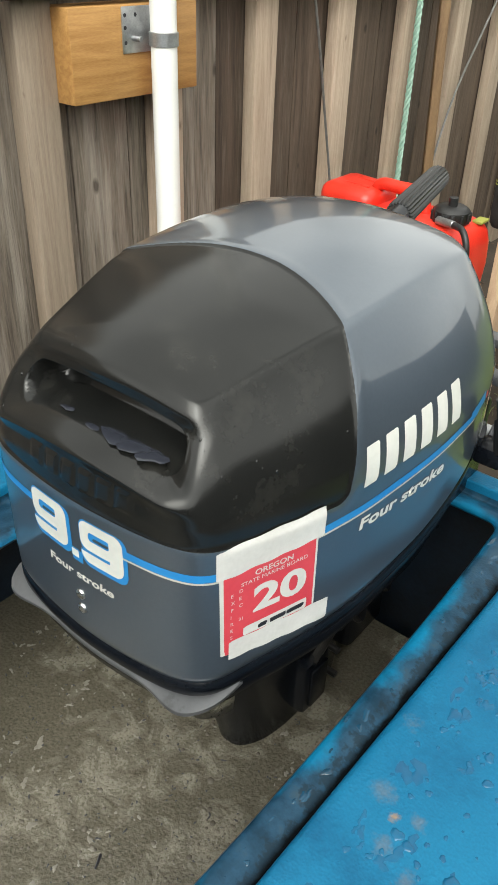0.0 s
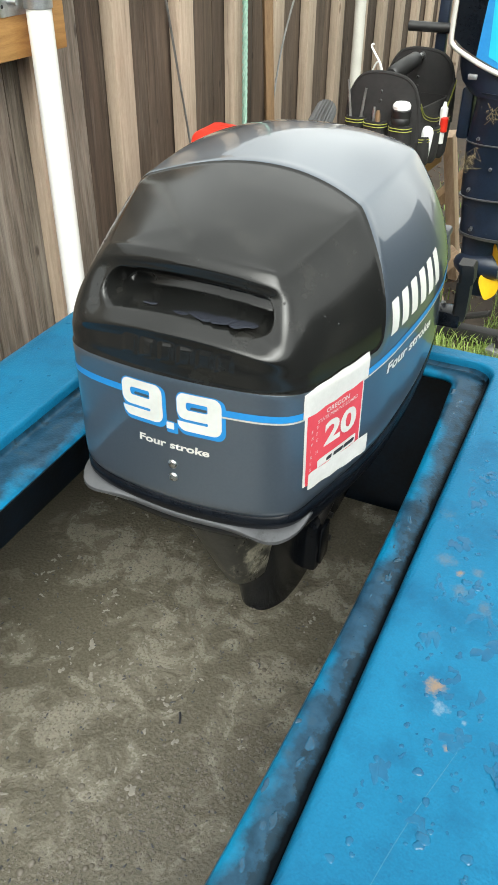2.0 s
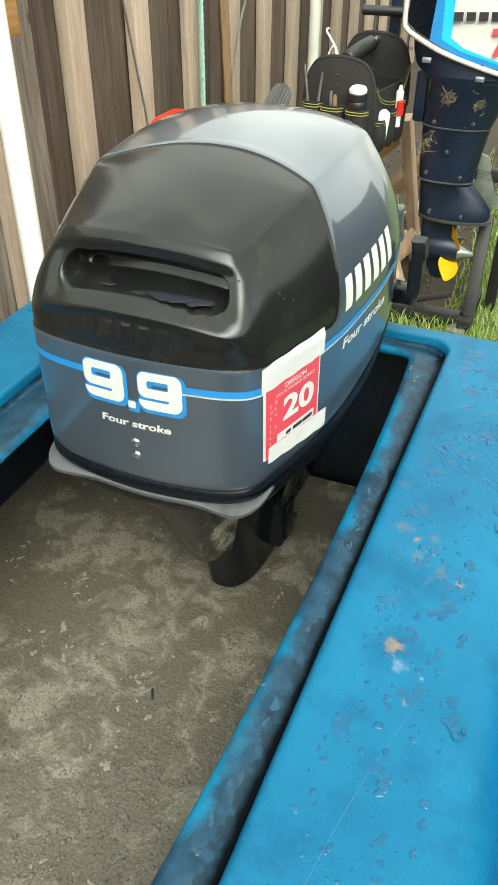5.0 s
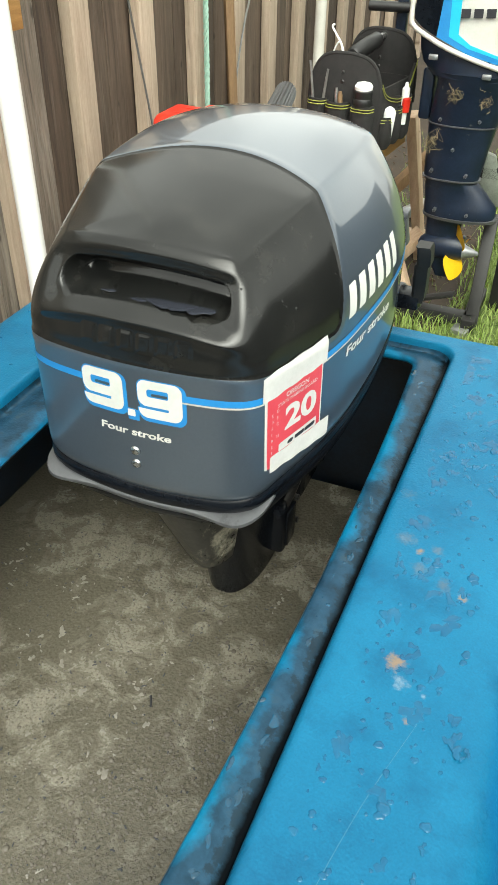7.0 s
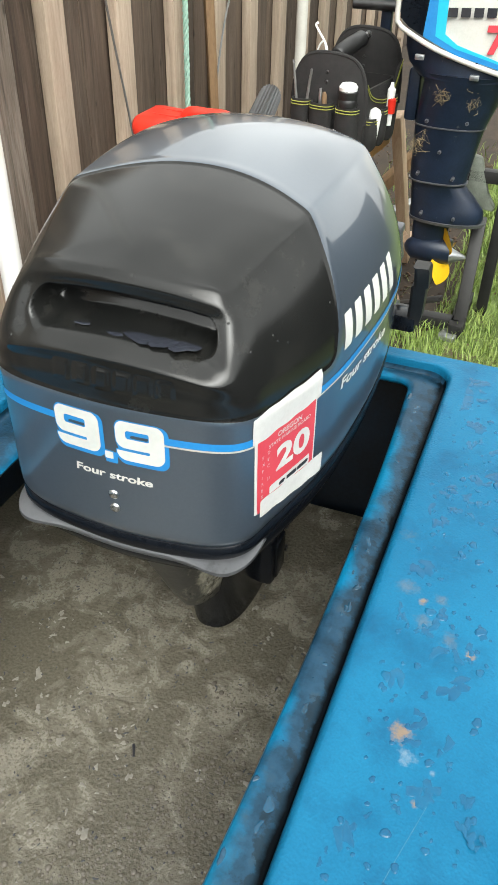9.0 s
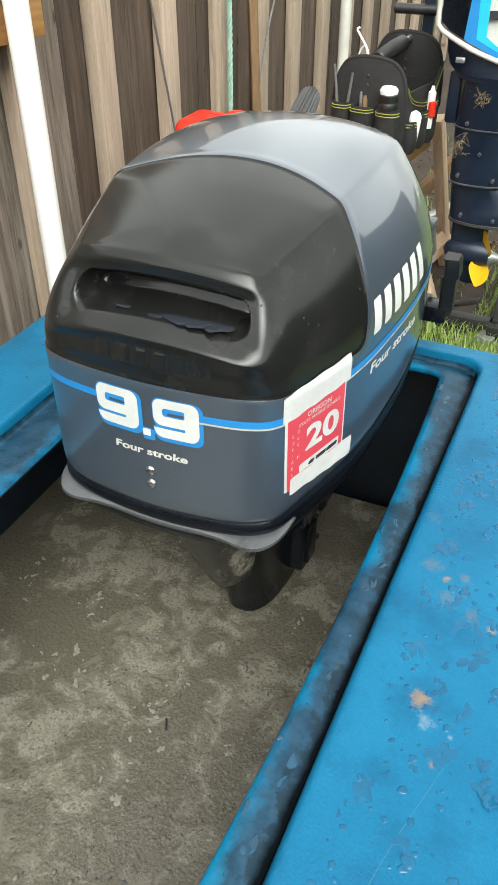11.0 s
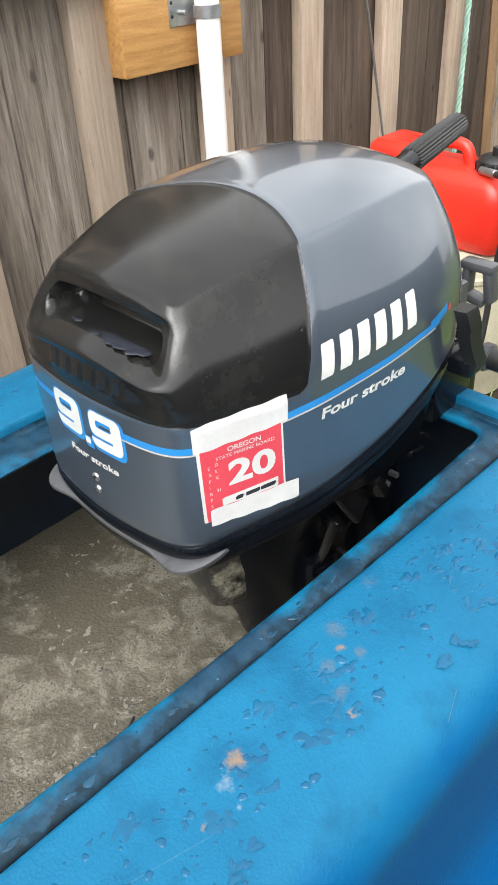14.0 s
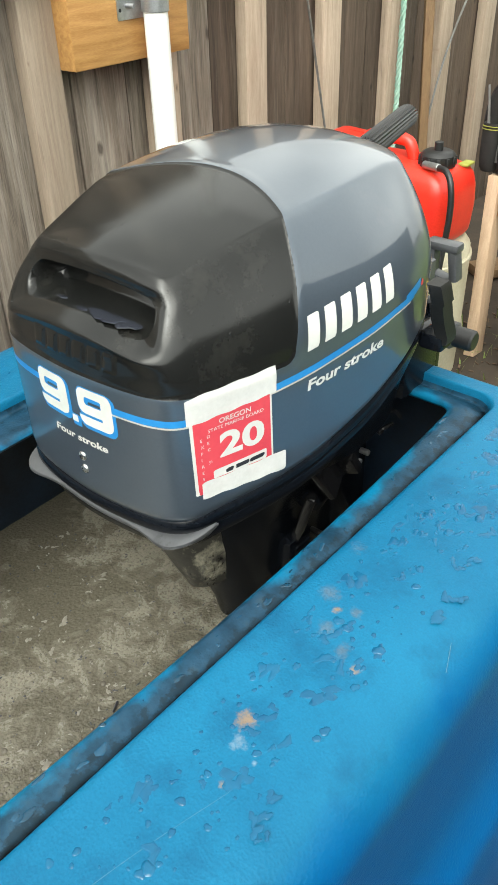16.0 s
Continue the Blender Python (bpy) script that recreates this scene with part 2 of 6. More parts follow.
def knots(m, tint):
    """Scattered oval knots with a dark ring."""
    n, l = m.node_tree.nodes, m.node_tree.links
    p = n["Principled BSDF"]
    mp = n.new("ShaderNodeMapping")
    mp.inputs["Scale"].default_value = (1.0, 6.5, 3.4)
    l.new(n.new("ShaderNodeNewGeometry").outputs["Position"], mp.inputs["Vector"])
    wob = n.new("ShaderNodeTexNoise")
    wob.inputs["Scale"].default_value = 14
    l.new(mp.outputs[0], wob.inputs["Vector"])
    jit = n.new("ShaderNodeVectorMath")
    jit.operation = "MULTIPLY_ADD"
    jit.inputs[1].default_value = (0.04, 0.04, 0.04)
    l.new(wob.outputs["Color"], jit.inputs[0])
    l.new(mp.outputs[0], jit.inputs[2])
    vo = n.new("ShaderNodeTexVoronoi")
    vo.inputs["Scale"].default_value = 1.0
    vo.voronoi_dimensions = "2D"
    swap = n.new("ShaderNodeSeparateXYZ")
    flat = n.new("ShaderNodeCombineXYZ")
    l.new(jit.outputs[0], swap.inputs[0])
    l.new(swap.outputs["Y"], flat.inputs["X"])
    l.new(swap.outputs["Z"], flat.inputs["Y"])
    l.new(flat.outputs[0], vo.inputs["Vector"])
    pick = n.new("ShaderNodeSeparateColor")
    l.new(vo.outputs["Color"], pick.inputs[0])
    size = n.new("ShaderNodeMapRange")
    for key, val in (("From Min", 0.35), ("From Max", 1.0), ("To Min", 0.0), ("To Max", 0.085)):
        size.inputs[key].default_value = val
    l.new(pick.outputs[0], size.inputs["Value"])
    inside = n.new("ShaderNodeMath")
    inside.operation = "SUBTRACT"
    l.new(size.outputs[0], inside.inputs[0])
    l.new(vo.outputs["Distance"], inside.inputs[1])
    r = n.new("ShaderNodeMapRange")
    for key, val in (("From Min", -0.012), ("From Max", 0.03), ("To Min", 0.0), ("To Max", 0.8)):
        r.inputs[key].default_value = val
    l.new(inside.outputs[0], r.inputs["Value"])
    mx = n.new("ShaderNodeMix")
    mx.data_type = "RGBA"
    l.new(r.outputs[0], mx.inputs["Factor"])
    l.new(p.inputs["Base Color"].links[0].from_socket, mx.inputs["A"])
    mx.inputs["B"].default_value = (*tint, 1)
    l.new(mx.outputs["Result"], p.inputs["Base Color"])


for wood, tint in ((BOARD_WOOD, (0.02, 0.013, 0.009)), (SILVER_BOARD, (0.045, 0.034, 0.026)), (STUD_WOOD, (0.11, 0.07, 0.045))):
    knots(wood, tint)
PALE_WOOD = material("pale_timber", (0.4, 0.27, 0.175), (0.56, 0.41, 0.285), 0.65, 0, 4, 60, 0.2, stretch=(14, 14, 1.0), rand=0.1)
BROWN_WOOD = material("brown_stick_wood", (0.12, 0.07, 0.035), (0.24, 0.15, 0.075), 0.7, 0, 4, 60, 0.3, stretch=(8, 8, 1))
RED_PLASTIC = material("red_fuel_plastic", (0.55, 0.018, 0.01), (0.72, 0.04, 0.02), 0.35, 0, 6, 220, 0.05)
CREAM_PLASTIC = material("cream_drum_plastic", (0.36, 0.33, 0.23), (0.52, 0.48, 0.36), 0.5, 0, 5, 120, 0.08, wear=(0.25, 0.24, 0.16), wear_at=(0.6, 0.8))
FIN_GREY = material("weathered_cast_fin", (0.13, 0.145, 0.12), (0.24, 0.26, 0.22), 0.5, 0.1, 20, 200, 0.1)
GREEN_ROPE = material("green_rope", (0.2, 0.36, 0.28), (0.36, 0.52, 0.44), 0.7, 0, 50, 400, 0.5)
WIRE_GREY = material("grey_wire", (0.13, 0.13, 0.125), (0.22, 0.22, 0.21), 0.5, 0.4, 40, 300, 0.1)
CLOTH_BLACK = material("black_canvas", (0.008, 0.008, 0.008), (0.021, 0.019, 0.019), 0.85, 0, 40, 700, 0.5)
YELLOW_TRIM = material("yellow_green_stitching", (0.24, 0.25, 0.035), (0.34, 0.34, 0.08), 0.7, 0, 60, 500, 0.3)
STEEL_TOOL = material("steel_tool", (0.25, 0.25, 0.25), (0.5, 0.5, 0.5), 0.35, 0.9, 40, 300, 0.05)
NAVY_PAINT = material("navy_paint", (0.004, 0.009, 0.02), (0.009, 0.018, 0.04), 0.4, 0.1, 18, 160, 0.1, wear=(0.13, 0.12, 0.1), wear_at=(0.64, 0.74), wear_scale=30)
WHITE_PAINT = material("aged_white_paint", (0.5, 0.49, 0.45), (0.6, 0.59, 0.55), 0.4, 0, 8, 200, 0.03)
CYAN_DECAL = material("cyan_decal", (0.02, 0.42, 0.6), (0.03, 0.48, 0.66), 0.4, 0, 8, 200, 0.0)
YELLOW_PAINT = material("yellow_paint", (0.58, 0.33, 0.008), (0.68, 0.42, 0.015), 0.4, 0, 12, 200, 0.05)
BLACK_STEEL = material("black_painted_steel", (0.01, 0.01, 0.01), (0.022, 0.021, 0.02), 0.55, 0.2, 20, 200, 0.15, wear=(0.07, 0.055, 0.04), wear_at=(0.66, 0.78))
GROUND = material("soil_and_turf", (0.022, 0.015, 0.01), (0.062, 0.043, 0.028), 0.9, 0, 6, 90, 0.9, wear=(0.03, 0.022, 0.014), wear_at=(0.45, 0.6), wear_scale=5)
TURF = material("turf_sheet", (0.05, 0.075, 0.015), (0.12, 0.17, 0.04), 0.9, 0, 7, 120, 0.8, wear=(0.1, 0.075, 0.045), wear_at=(0.55, 0.65), wear_scale=6)
GRASS = material("grass_blade", (0.12, 0.2, 0.03), (0.27, 0.34, 0.09), 0.6, 0, 12, 200, 0.0)
CHIPS = material("wood_chips", (0.05, 0.03, 0.018), (0.16, 0.1, 0.06), 0.85, 0, 40, 200, 0.3, rand=0.2)
STAIN_PALE = material("pale_scrape", (0.012, 0.11, 0.2), (0.08, 0.17, 0.24), 0.6, 0, 120, 400, 0.2)
STRAW = material("dry_straw", (0.12, 0.095, 0.055), (0.24, 0.19, 0.11), 0.9, 0, 60, 300, 0.2)


def water_material():
    """Murky water with a broken skin of pale scum: smooth and wet where it is open, duller and grainy on the scum."""
    m = bpy.data.materials.new("muddy_water")
    m.use_nodes = True
    n, l = m.node_tree.nodes, m.node_tree.links
    p = n["Principled BSDF"]
    geo = n.new("ShaderNodeNewGeometry")

    def noise_at(scale, detail, rough, vec=None, distort=0.0):
        t = n.new("ShaderNodeTexNoise")
        t.inputs["Scale"].default_value, t.inputs["Detail"].default_value = scale, detail
        t.inputs["Roughness"].default_value, t.inputs["Distortion"].default_value = rough, distort
        l.new(vec or geo.outputs["Position"], t.inputs["Vector"])
        return t

    def ranged(sock, a, b, lo=0.0, hi=1.0):
        r = n.new("ShaderNodeMapRange")
        for key, val in (("From Min", a), ("From Max", b), ("To Min", lo), ("To Max", hi)):
            r.inputs[key].default_value = val
        l.new(sock, r.inputs["Value"])
        return r.outputs[0]

    def calc(op, a, b):
        k = n.new("ShaderNodeMath")
        k.operation = op
        for q, sock in enumerate((a, b)):
            if isinstance(sock, float):
                k.inputs[q].default_value = sock
            else:
                l.new(sock, k.inputs[q])
        return k.outputs[0]

    def blend(fac, a, b):
        mx = n.new("ShaderNodeMix")
        mx.data_type = "RGBA"
        l.new(fac, mx.inputs["Factor"])
        for key, c in (("A", a), ("B", b)):
            if isinstance(c, tuple):
                mx.inputs[key].default_value = (*c, 1)
            else:
                l.new(c, mx.inputs[key])
        return mx.outputs["Result"]

    broad, mid, grit = noise_at(6, 3, 0.5), noise_at(20, 9, 0.66, distort=0.5), noise_at(240, 3, 0.6)
    field = calc("ADD", calc("MULTIPLY", broad.outputs["Fac"], 0.45), calc("MULTIPLY", mid.outputs["Fac"], 0.55))
    skin = ranged(field, 0.505, 0.53)
    thick = calc("MULTIPLY", ranged(field, 0.545, 0.6), ranged(grit.outputs["Fac"], 0.36, 0.56))
    warp = n.new("ShaderNodeVectorMath")
    warp.operation = "MULTIPLY_ADD"
    warp.inputs[1].default_value = (0.05, 0.05, 0.0)
    l.new(mid.outputs["Color"], warp.inputs[0])
    l.new(geo.outputs["Position"], warp.inputs[2])
    crack = n.new("ShaderNodeTexVoronoi")
    crack.feature = "DISTANCE_TO_EDGE"
    crack.inputs["Scale"].default_value = 15
    l.new(warp.outputs[0], crack.inputs["Vector"])
    line = calc("MULTIPLY", ranged(crack.outputs["Distance"], 0.05, 0.0), ranged(broad.outputs["Fac"], 0.45, 0.6))
    col = blend(ranged(grit.outputs["Fac"], 0.3, 0.7), (0.085, 0.077, 0.057), (0.137, 0.124, 0.094))
    col = blend(calc("MULTIPLY", skin, 0.75), col, (0.172, 0.157, 0.122))
    col = blend(calc("MULTIPLY", thick, 0.6), col, (0.27, 0.248, 0.2))
    col = blend(calc("MULTIPLY", line, 0.25), col, (0.06, 0.053, 0.042))
    l.new(col, p.inputs["Base Color"])
    l.new(ranged(calc("ADD", skin, thick), 0.0, 2.0, 0.1, 0.4), p.inputs["Roughness"])
    cells = n.new("ShaderNodeTexVoronoi")
    cells.feature = "SMOOTH_F1"
    cells.inputs["Scale"].default_value = 190
    l.new(geo.outputs["Position"], cells.inputs["Vector"])
    high = calc("ADD", calc("MULTIPLY", field, 2.4), calc("ADD", calc("MULTIPLY", grit.outputs["Fac"], 0.5), calc("MULTIPLY", cells.outputs["Distance"], 0.35)))
    high = calc("SUBTRACT", high, calc("MULTIPLY", line, 0.15))
    bp = n.new("ShaderNodeBump")
    bp.inputs["Strength"].default_value, bp.inputs["Distance"].default_value = 0.55, 0.006
    l.new(high, bp.inputs["Height"])
    l.new(bp.outputs[0], p.inputs["Normal"])
    return m


MUDDY_WATER = water_material()
RIM = rim_material()
FADED_SHADED_BLUE = material("tank_faded_shaded_blue", (0.0035, 0.089, 0.187), (0.008, 0.136, 0.258), 0.4, 0, 4, 500, 0.15, rough_var=0.12,
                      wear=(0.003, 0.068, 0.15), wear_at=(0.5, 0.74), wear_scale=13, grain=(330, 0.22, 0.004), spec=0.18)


def fade_and_shade(m):
    """The flat top of the tank is bleached by the sun; towards the flanks, by the mesh's own 'across', a deeper blue
    has their shade painted in.
    """
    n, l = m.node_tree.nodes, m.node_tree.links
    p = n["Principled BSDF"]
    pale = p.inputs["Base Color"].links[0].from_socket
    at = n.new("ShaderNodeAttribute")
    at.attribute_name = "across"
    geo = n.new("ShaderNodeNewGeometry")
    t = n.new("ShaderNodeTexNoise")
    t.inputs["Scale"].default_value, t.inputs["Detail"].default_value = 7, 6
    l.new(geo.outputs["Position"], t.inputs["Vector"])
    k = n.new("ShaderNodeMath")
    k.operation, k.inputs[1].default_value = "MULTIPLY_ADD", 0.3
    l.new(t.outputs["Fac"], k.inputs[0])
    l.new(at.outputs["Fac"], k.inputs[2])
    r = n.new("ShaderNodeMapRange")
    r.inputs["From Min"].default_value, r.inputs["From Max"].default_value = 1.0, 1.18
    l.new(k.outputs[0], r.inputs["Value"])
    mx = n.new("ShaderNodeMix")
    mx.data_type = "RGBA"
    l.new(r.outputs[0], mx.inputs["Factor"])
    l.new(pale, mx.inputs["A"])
    # deeper flank blue: unbleached plastic plus shade put into the colour
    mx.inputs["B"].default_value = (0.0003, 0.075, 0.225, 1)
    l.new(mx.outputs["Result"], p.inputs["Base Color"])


def spots(m, places, tint, full):
    """Soft broken stains at the given places of the deck."""
    n, l = m.node_tree.nodes, m.node_tree.links
    p = n["Principled BSDF"]
    geo = n.new("ShaderNodeNewGeometry")
    t = n.new("ShaderNodeTexNoise")
    t.inputs["Scale"].default_value, t.inputs["Detail"].default_value, t.inputs["Roughness"].default_value = 90, 8, 0.75
    l.new(geo.outputs["Position"], t.inputs["Vector"])
    total = None
    for x, y, r in places:
        d = n.new("ShaderNodeVectorMath")
        d.operation = "DISTANCE"
        d.inputs[1].default_value = (x, y, 0.7606)
        l.new(geo.outputs["Position"], d.inputs[0])
        f = n.new("ShaderNodeMapRange")
        f.inputs["From Min"].default_value, f.inputs["From Max"].default_value = 0.0, r * 2.2
        f.inputs["To Min"].default_value, f.inputs["To Max"].default_value = 0.95, 0.0
        l.new(d.outputs["Value"], f.inputs["Value"])
        if total is None:
            total = f.outputs[0]
        else:
            k = n.new("ShaderNodeMath")
            k.operation = "MAXIMUM"
            l.new(total, k.inputs[0])
            l.new(f.outputs[0], k.inputs[1])
            total = k.outputs[0]
    k = n.new("ShaderNodeMath")
    k.operation, k.inputs[1].default_value = "MULTIPLY_ADD", 1.8
    l.new(t.outputs["Fac"], k.inputs[0])
    l.new(total, k.inputs[2])
    r = n.new("ShaderNodeMapRange")
    r.inputs["From Min"].default_value, r.inputs["From Max"].default_value = 1.42, 1.8
    r.inputs["To Max"].default_value = full
    l.new(k.outputs[0], r.inputs["Value"])
    mx = n.new("ShaderNodeMix")
    mx.data_type = "RGBA"
    l.new(r.outputs[0], mx.inputs["Factor"])
    l.new(p.inputs["Base Color"].links[0].from_socket, mx.inputs["A"])
    mx.inputs["B"].default_value = (*tint, 1)
    l.new(mx.outputs["Result"], p.inputs["Base Color"])


fade_and_shade(FADED_SHADED_BLUE)
spots(FADED_SHADED_BLUE, [(-0.106, 0.259, 0.012), (-0.064, 0.362, 0.006), (-0.083, 0.2, 0.0045), (-0.118, 0.412, 0.006)], (0.25, 0.16, 0.08), 0.75)
spots(FADED_SHADED_BLUE, [(-0.085, 0.372, 0.011), (-0.112, 0.385, 0.012), (-0.135, 0.425, 0.013), (-0.1, 0.42, 0.008), (-0.15, 0.5, 0.009)], (0.13, 0.125, 0.12), 0.4)
spots(FADED_SHADED_BLUE, [(-0.098, 0.236, 0.008), (-0.075, 0.23, 0.003)], (0.22, 0.28, 0.33), 0.5)
PLAIN_WALL = material("plain_wall", (0.025, 0.026, 0.028), (0.045, 0.046, 0.048), 0.9, 0, 2, 40, 0.2)
# ---------------------------------------------------------------- mesh tools


def thing(name, base, label, category, group="", kind=""):
    ob = new(name)
    ob.location = base
    ob.empty_display_size = 0.05
    return tagged(ob, label, category, group, kind)


def link_mesh(name, me, mat, parent=None, label="", smooth=True):
    if mat:
        me.materials.append(mat)
    if smooth:
        me.polygons.foreach_set("use_smooth", [True] * len(me.polygons))
    ob = new(name, me)
    if parent is not None:
        ob.parent = parent
        top = parent
        while top.parent is not None:
            top = top.parent
        if parent.type == "EMPTY":
            ob.matrix_parent_inverse = Matrix.Translation(-Vector(parent.location))
    if label:
        ob["label"] = label
    return ob


def part(name, bm, mat, parent=None, label="", smooth=True, angle=40):
    me = bpy.data.meshes.new(name)
    bmesh.ops.recalc_face_normals(bm, faces=bm.faces)
    for e in bm.edges:
        if len(e.link_faces) == 2 and e.calc_face_angle(0) > radians(angle):
            e.smooth = False
    bm.to_mesh(me)
    bm.free()
    return link_mesh(name, me, mat, parent, label, smooth)


def from_arrays(name, verts, tris, mat, parent=None, label="", smooth=True):
    me = bpy.data.meshes.new(name)
    me.from_pydata([tuple(map(float, v)) for v in verts], [], [tuple(map(int, t)) for t in tris])
    me.validate()
    return link_mesh(name, me, mat, parent, label, smooth)


def box(centre, size, bevel=0.0, rot=(0, 0, 0), bm=None, seg=2):
    bm = bm or bmesh.new()
    m = pose(*centre, *rot) @ Matrix.Diagonal((*size, 1))
    r = bmesh.ops.create_cube(bm, size=1, matrix=m)
    if bevel:
        es = list({e for v in r["verts"] for e in v.link_edges})
        bmesh.ops.bevel(bm, geom=es, offset=bevel, segments=seg, affect="EDGES", profile=0.5)
    return bm


def beam(p0, p1, w, h, bevel=0.002, up=(0, 0, 1), bm=None):
    """A bar of section w x h from p0 to p1."""
    bm = bm or bmesh.new()
    a, b = Vector(p0), Vector(p1)
    z = (b - a).normalized()
    x = Vector(up).cross(z)
    if x.length < 1e-4:
        x = Vector((1, 0, 0))
    x.normalize()
    y = z.cross(x)
    rot = Matrix((x, y, z)).transposed().to_4x4()
    m = Matrix.Translation((a + b) / 2) @ rot @ Matrix.Diagonal((w, h, (b - a).length, 1))
    r = bmesh.ops.create_cube(bm, size=1, matrix=m)
    if bevel:
        es = list({e for v in r["verts"] for e in v.link_edges})
        bmesh.ops.bevel(bm, geom=es, offset=bevel, segments=2, affect="EDGES", profile=0.5)
    return bm


def lathe(p0, p1, profile, seg=24, bm=None):
    """Turned body about the line p0 to p1: profile of (share of the way, radius)."""
    bm = bm or bmesh.new()
    a, b = Vector(p0), Vector(p1)
    z = (b - a).normalized()
    x = z.orthogonal().normalized()
    y = z.cross(x)
    rings = []
    for s, r in profile:
        c = a + (b - a) * s
        if r <= 0:
            rings.append([bm.verts.new(c)])
        else:
            rings.append([bm.verts.new(c + r * (math.cos(k * math.tau / seg) * x + math.sin(k * math.tau / seg) * y)) for k in range(seg)])
    for r0, r1 in zip(rings, rings[1:]):
        for k in range(seg):
            q = [r0[k % len(r0)], r0[(k + 1) % len(r0)], r1[(k + 1) % len(r1)], r1[k % len(r1)]]
            q = [v for i, v in enumerate(q) if v not in q[:i]]
            if len(q) > 2:
                bm.faces.new(q)
    for r in (rings[0], rings[-1]):
        if len(r) > 2:
            bm.faces.new(r)
    return bm


def rod(p0, p1, r, seg=16, bm=None, edge=0.12):
    n = (Vector(p1) - Vector(p0)).length
    e = min(0.4, r * edge / n)
    return lathe(p0, p1, [(0, r * 0.88), (e, r), (1 - e, r), (1, r * 0.88)], seg, bm)


def smooth_line(pts, n=8):
    """Catmull-Rom through the points."""
    p = [Vector(q) for q in pts]
    p = [2 * p[0] - p[1]] + p + [2 * p[-1] - p[-2]]
    out = []
    for i in range(1, len(p) - 2):
        for k in range(n):
            t = k / n
            a, b, c, d = p[i - 1:i + 3]
            out.append(0.5 * (2 * b + (c - a) * t + (2 * a - 5 * b + 4 * c - d) * t * t + (3 * b - a - 3 * c + d) * t ** 3))
    return out + [p[-2]]


def tube(pts, r, seg=8, n=8, bm=None, smooth=True, taper=1.0):
    bm = bm or bmesh.new()
    line = smooth_line(pts, n) if smooth else [Vector(q) for q in pts]
    x, rings = None, []
    for i, c in enumerate(line):
        z = (line[min(i + 1, len(line) - 1)] - line[max(i - 1, 0)]).normalized()
        x = z.orthogonal() if x is None else x - z * x.dot(z)
        x.normalize()
        y = z.cross(x)
        rr = r * (1 + (taper - 1) * i / max(1, len(line) - 1))
        rings.append([bm.verts.new(c + rr * (math.cos(k * math.tau / seg) * x + math.sin(k * math.tau / seg) * y)) for k in range(seg)])
    for r0, r1 in zip(rings, rings[1:]):
        for k in range(seg):
            bm.faces.new((r0[k], r0[(k + 1) % seg], r1[(k + 1) % seg], r1[k]))
    bm.faces.new(rings[0]), bm.faces.new(rings[-1])
    return bm


def loft(rings, bm=None, caps=True):
    """Skin over closed rings of as many points each."""
    bm = bm or bmesh.new()
    vs = [[bm.verts.new(p) for p in r] for r in rings]
    n = len(vs[0])
    for a, b in zip(vs, vs[1:]):
        for k in range(n):
            bm.faces.new((a[k], a[(k + 1) % n], b[(k + 1) % n], b[k]))
    if caps:
        bm.faces.new(vs[0]), bm.faces.new(vs[-1])
    return bm


def rounded_rect(x0, x1, y0, y1, r, z=0.0, n=6, along=1):
    """Points of a rounded rectangle; along: pieces on each straight side."""
    cs = [(x1 - r, y1 - r, 0), (x0 + r, y1 - r, 90), (x0 + r, y0 + r, 180), (x1 - r, y0 + r, 270)]
    pts = []
    for i, (cx, cy, a0) in enumerate(cs):
        arc = [(cx + r * math.cos(radians(a0 + 90 * k / n)), cy + r * math.sin(radians(a0 + 90 * k / n))) for k in range(n + 1)]
        pts += arc
        nx, ny, na = cs[(i + 1) % 4]
        e = (nx + r * math.cos(radians(na)), ny + r * math.sin(radians(na)))
        for k in range(1, along):
            pts.append((arc[-1][0] + (e[0] - arc[-1][0]) * k / along, arc[-1][1] + (e[1] - arc[-1][1]) * k / along))
    return [(x, y, z) for x, y in pts]


def clip(verts, tris, f):
    """Cuts a triangle mesh along f = 0. Returns (verts, tris where f > 0, tris where f < 0)."""
    verts, tris, f = [np.array(verts, float)], np.array(tris, int), np.array(f, float)
    f = np.where(np.abs(f) < 1e-9, 1e-9, f)
    v = verts[0]
    s = f[tris] > 0
    cnt = s.sum(1)
    pos, neg = [tris[cnt == 3]], [tris[cnt == 0]]
    count = len(v)
    for want, out_one, out_two in ((1, pos, neg), (2, neg, pos)):
        t = tris[cnt == want]
        if not len(t):
            continue
        ss = s[cnt == want]
        lone = np.argmax(ss if want == 1 else ~ss, axis=1)
        i = np.arange(len(t))
        a, b, c = t[i, lone], t[i, (lone + 1) % 3], t[i, (lone + 2) % 3]
        kb, kc = (f[a] / (f[a] - f[b]))[:, None], (f[a] / (f[a] - f[c]))[:, None]
        verts += [v[a] + (v[b] - v[a]) * kb, v[a] + (v[c] - v[a]) * kc]
        ib, ic = count + i, count + len(t) + i
        count += 2 * len(t)
        out_one.append(np.stack([a, ib, ic], 1))
        out_two += [np.stack([ib, b, c], 1), np.stack([ib, c, ic], 1)]
    return np.concatenate(verts), np.concatenate(pos), np.concatenate(neg)


